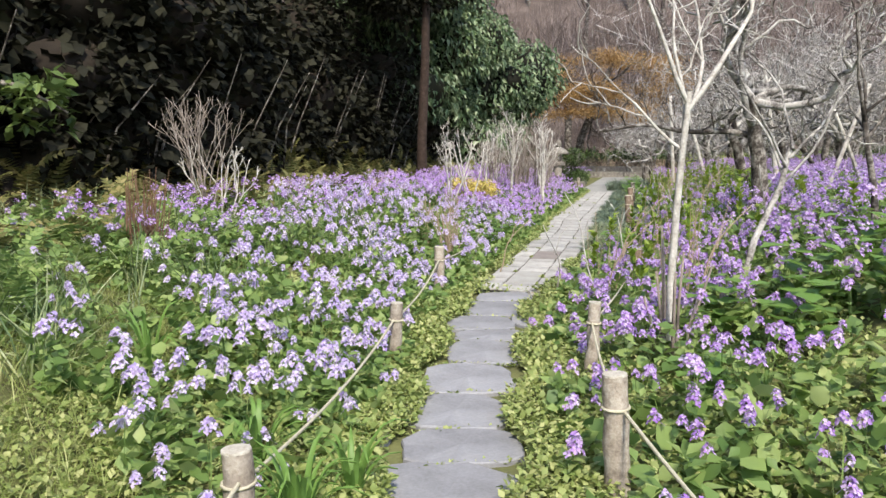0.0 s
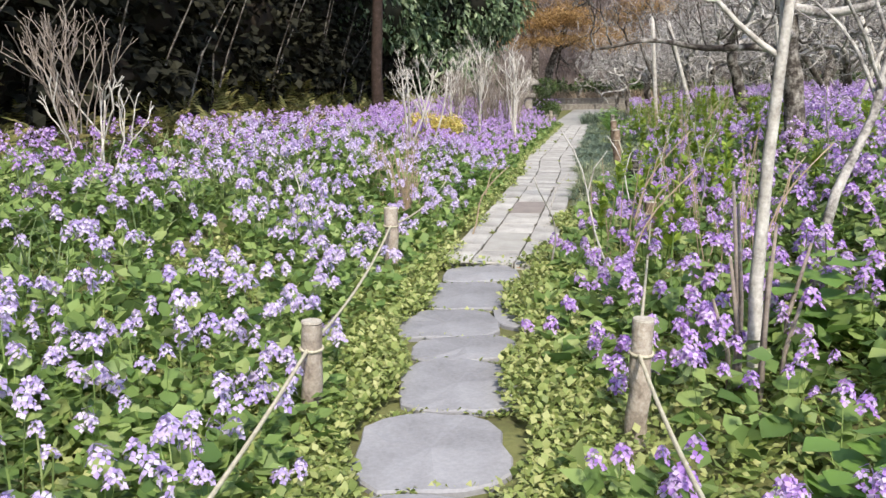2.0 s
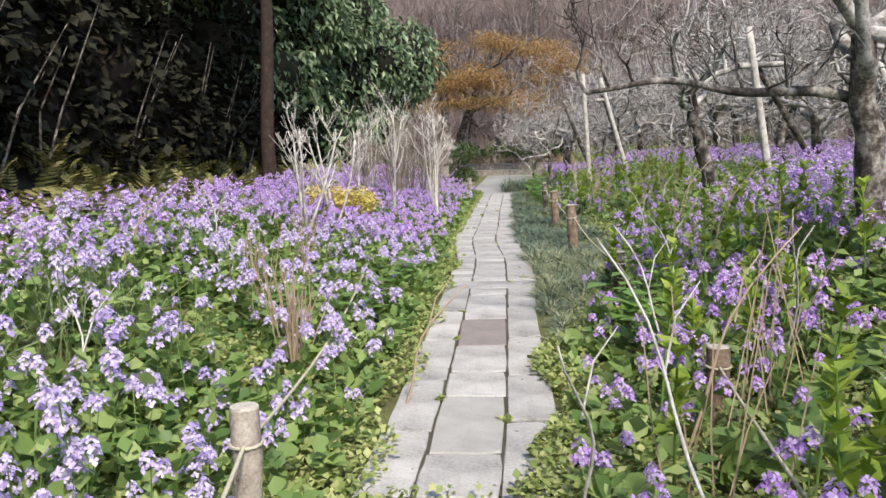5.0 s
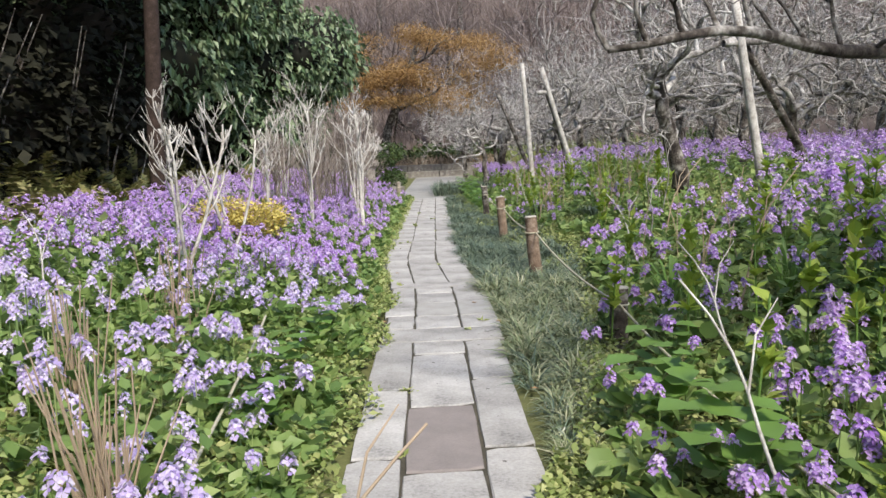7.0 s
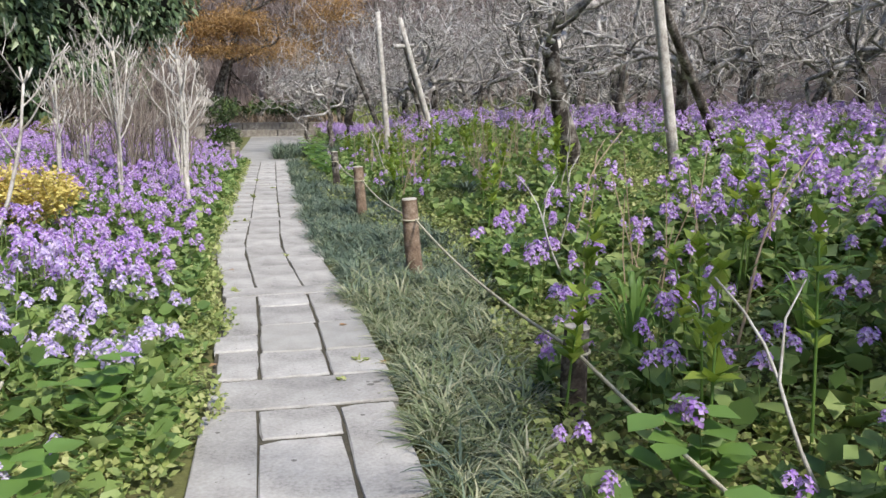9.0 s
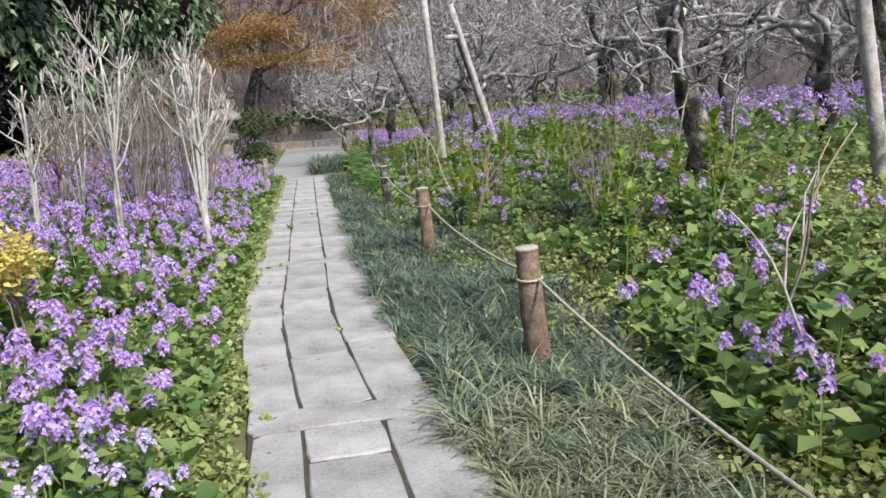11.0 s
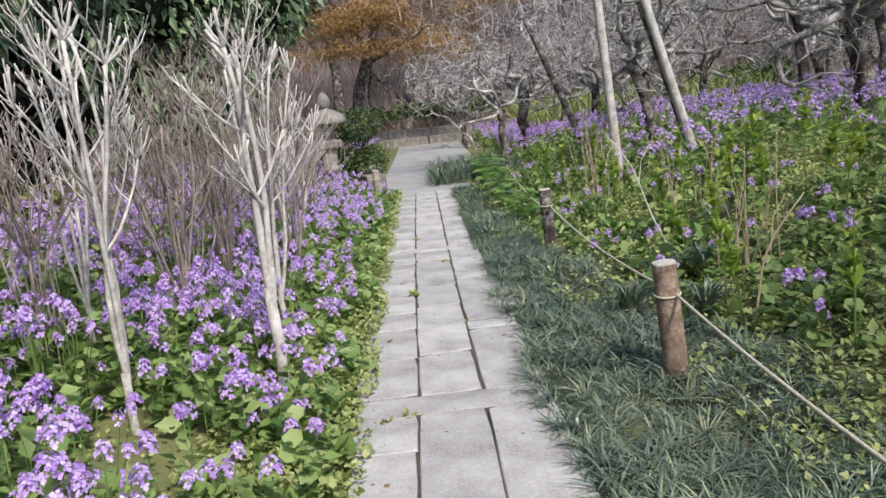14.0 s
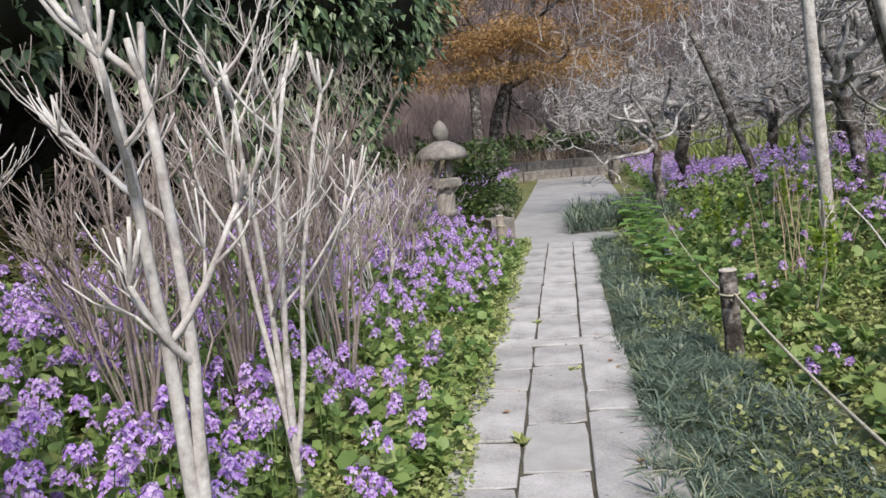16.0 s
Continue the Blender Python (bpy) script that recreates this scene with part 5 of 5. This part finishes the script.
def slate(x0, x1, y0, y1, seed):
    """A flat stone with an uneven outline; origin in its middle."""
    g = np.random.default_rng(seed)
    n = 20
    t = np.arange(n) * 2 * np.pi / n
    c, s = np.cos(t), np.sin(t)
    k = (np.abs(c) ** 3.2 + np.abs(s) ** 3.2) ** (-1 / 3.2) * (1.06 + g.normal(0, .03, n))
    rx, ry = (x1 - x0) / 2, (y1 - y0) / 2
    sk, taper = g.uniform(-.12, .12), g.uniform(-.02, .16)
    rings = []
    for z, f in ((-.06, 1.0), (-.002, 1.0), (.006, .975), (.008, .6)):
        rings.append(np.column_stack([c * k * rx * f * (1 - taper * s), s * k * ry * f + sk * c * rx * f, np.full(n, z) + (g.normal(0, .0015, n) if f < 1 else 0)]))
    v = np.vstack(rings + [np.array([[0, 0, .008]])])
    q = [(r * n + i, r * n + (i + 1) % n, (r + 1) * n + (i + 1) % n, (r + 1) * n + i) for r in range(3) for i in range(n)]
    tri = [(3 * n + i, 3 * n + (i + 1) % n, 4 * n) for i in range(n)]
    ob = put("stepping_stone", mesh_from("stepping_stone", v, [np.array(tri), np.array(q)], M_SLATE), path, ((x0 + x1) / 2, (y0 + y1) / 2, .0))
    return ob


for _k, _b in enumerate([(-.45, .2, -.6, .05), (-.42, .2, .1, .75), (-.4, .22, .8, 1.4), (-.38, .22, 1.45, 2.1), (-.36, .24, 2.15, 2.75), (-.34, .24, 2.8, 3.32), (-.33, .27, 3.36, 4.0), (-.19, .31, 4.03, 4.43), (-.2, .29, 4.46, 4.98), (-.11, .37, 5.02, 5.6), (.04, .49, 5.64, 6.2), (.10, .57, 6.22, 6.55), (.02, .53, 6.57, 7.03), (.54, .74, 6.72, 7.2), (.13, .70, 7.08, 7.66), (.33, .79, 7.7, 8.12)]):
    slate(*_b, 300 + _k)
slate(-.46, -.26, 4.25, 4.5, 340)

# joints across each row of slabs; between the runs lies one full-width course
RUNS = [(8.12, 12.17), (12.53, 14.15), (14.38, 17.85), (18.08, 21.76), (21.94, 26.6)]
ROWS = {
    "left": [8.75, 9.5, 10.36, 11.23, 12.95, 13.23, 15.05, 15.8, 16.4, 17.45, 18.66, 19.24, 19.62, 20.11, 20.84, 21.25, 22.96, 23.9, 24.74, 25.6],
    "mid": [8.52, 9.24, 9.66, 10.22, 10.96, 11.88, 12.91, 13.42, 13.84, 15.16, 16.11, 16.82, 18.7, 19.76, 20.33, 21.32, 22.6, 23.85, 24.72, 25.6],
    "right": [8.9, 9.6, 10.44, 11.37, 12.91, 13.42, 15.31, 15.57, 16.62, 19.12, 19.29, 20.5, 20.8, 22.4, 23.1, 24.37, 25.5],
}
_g = np.random.default_rng(90)


def along(d, y):
    s = (line_x(y + .2) - line_x(y - .2)) / .4
    k = 1 / math.sqrt(1 + s * s)
    return np.array([line_x(y) + d * k, y - d * s * k])


def slab(d0, d1, y0, y1, mat):
    """A worn slab between two lines along the path; origin in the middle of its top."""
    gap, wide = .005, .0105
    c = np.array([along(d0 + gap, y0 + wide), along(d1 - gap, y0 + wide), along(d1 - gap, y1 - wide), along(d0 + gap, y1 - wide)]) + _g.normal(0, .0015, (4, 2))
    m = c.mean(0)
    c = c - m
    # edges broken into short uneven runs
    pts = []
    for k in range(4):
        a, e = c[k], c[(k + 1) % 4]
        nrm = np.array([e[1] - a[1], a[0] - e[0]])
        nrm /= np.linalg.norm(nrm)
        for f in (0, .25, .5, .75):
            pts.append(a + (e - a) * (f if f else .03) + nrm * _g.normal(0, .0018))
    o = np.array(pts)
    n = len(o)
    inn = o * (1 - .007 / np.maximum(np.linalg.norm(o, axis=1), .05))[:, None]
    v = np.vstack([np.column_stack([o, np.full(n, -.06)]), np.column_stack([o, np.full(n, -.006)]), np.column_stack([inn, _g.normal(0, .0012, n)]), [[0, 0, .001]]])
    q = [(r * n + i, r * n + (i + 1) % n, (r + 1) * n + (i + 1) % n, (r + 1) * n + i) for r in range(2) for i in range(n)]
    t = [(2 * n + i, 2 * n + (i + 1) % n, 3 * n) for i in range(n)]
    ob = put("paving_slab", mesh_from("paving_slab", v, [np.array(t), np.array(q)], mat), path)
    ob.matrix_basis = pose(m[0], m[1], .022 + float(drop(m[1])) + _g.uniform(-.002, .003), _g.normal(0, .15), _g.normal(0, .15), 0)


def outer(row, y):
    if row == "left":
        return -float(np.interp(y, [8, 12, 14.5, 16.5, 19.5, 22, 26], [.36, .35, .36, .42, .46, .44, .43]))
    return float(np.interp(y, [8, 10, 12, 14.5, 16, 18.4, 20, 20.8, 22, 26], [.34, .36, .39, .40, .46, .44, .49, .40, .38, .40]))


for (_s0, _s1), _next in zip(RUNS, RUNS[1:] + [None]):
    for _row in ("left", "mid", "right"):
        _cuts = [_s0] + [c for c in ROWS[_row] if _s0 < c < _s1] + [_s1]
        for _y0, _y1 in zip(_cuts, _cuts[1:]):
            _m = M_SLAB
            if _row == "mid" and _y0 == 10.22:
                _m = M_SLABRED
            elif _y0 == 12.91 or (_row == "mid" and _y0 in (8.52, 19.76)):
                _m = M_SLABGREY
            _mid = (_y0 + _y1) / 2
            _o = outer(_row, _mid) if _row != "mid" else 0
            if _row == "left":
                slab(_o + _g.uniform(-.02, .02), -.15, _y0, _y1, _m)
            elif _row == "right":
                slab(.15, _o + _g.uniform(-.02, .03), _y0, _y1, _m)
            else:
                slab(-.15, .15, _y0, _y1, _m)
    if _next:
        slab(outer("left", _s1), outer("right", _s1), _s1, _next[0], M_SLAB)


# ---- small things on the path ----
def tuft(x, y, n, size):
    e = thing("joint_weed", "small green weed growing in a paving joint", "weed", (x, y, .012 + float(drop(y))), "joint weeds")
    p = Pile()
    p.scatter(LEAF, np.tile([[0, 0, .0]], (n, 1)) + rng.normal(0, .012, (n, 3)) * (1, 1, .3), rng.uniform(0, 6.283, n), rng.normal(.7, .3, n), size * rng.uniform(.6, 1.2, n))
    put("foliage", p.mesh("foliage", M_COVER), e)


for _y, _d, _s in ((20.1, -.15, .08), (19.3, .15, .03), (17.8, -.3, .06), (17.85, -.2, .05), (14.3, -.28, .06), (12.45, .2, .05), (12.7, .3, .06), (10.4, -.16, .05), (11.2, -.16, .06), (9.2, -.15, .06), (8.9, .15, .06), (22.4, -.15, .06), (15.6, .15, .04), (21.2, .1, .05)):
    _p = along(_d, _y)
    tuft(float(_p[0]), float(_p[1]), 14, _s * .75)

M_LITTER = foliage("fallen_leaf", [(0.1, (0.16, 0.08, 0.04)), (0.6, (0.34, 0.20, 0.10)), (0.95, (0.52, 0.40, 0.25))], 0.8, 0.1)
_g = np.random.default_rng(99)
for _k in range(46):
    _y = 3.6 + 20 * _g.random()
    _p = along(_g.choice([-1, 1]) * _g.uniform(.2, .6), _y)
    _l = Pile()
    _l.scatter(LEAF, np.array([(0, 0, 0.0)]), np.array([_g.uniform(0, 6.28)]), np.array([_g.normal(.1, .1)]), np.array([_g.uniform(.03, .06)]))
    tagged(put("fallen_leaf", _l.mesh("fallen_leaf", M_LITTER), None, (float(_p[0]), float(_p[1]), .03 + float(drop(_y)))), "dry brown leaf lying beside the paving", "leaf", "fallen leaves")
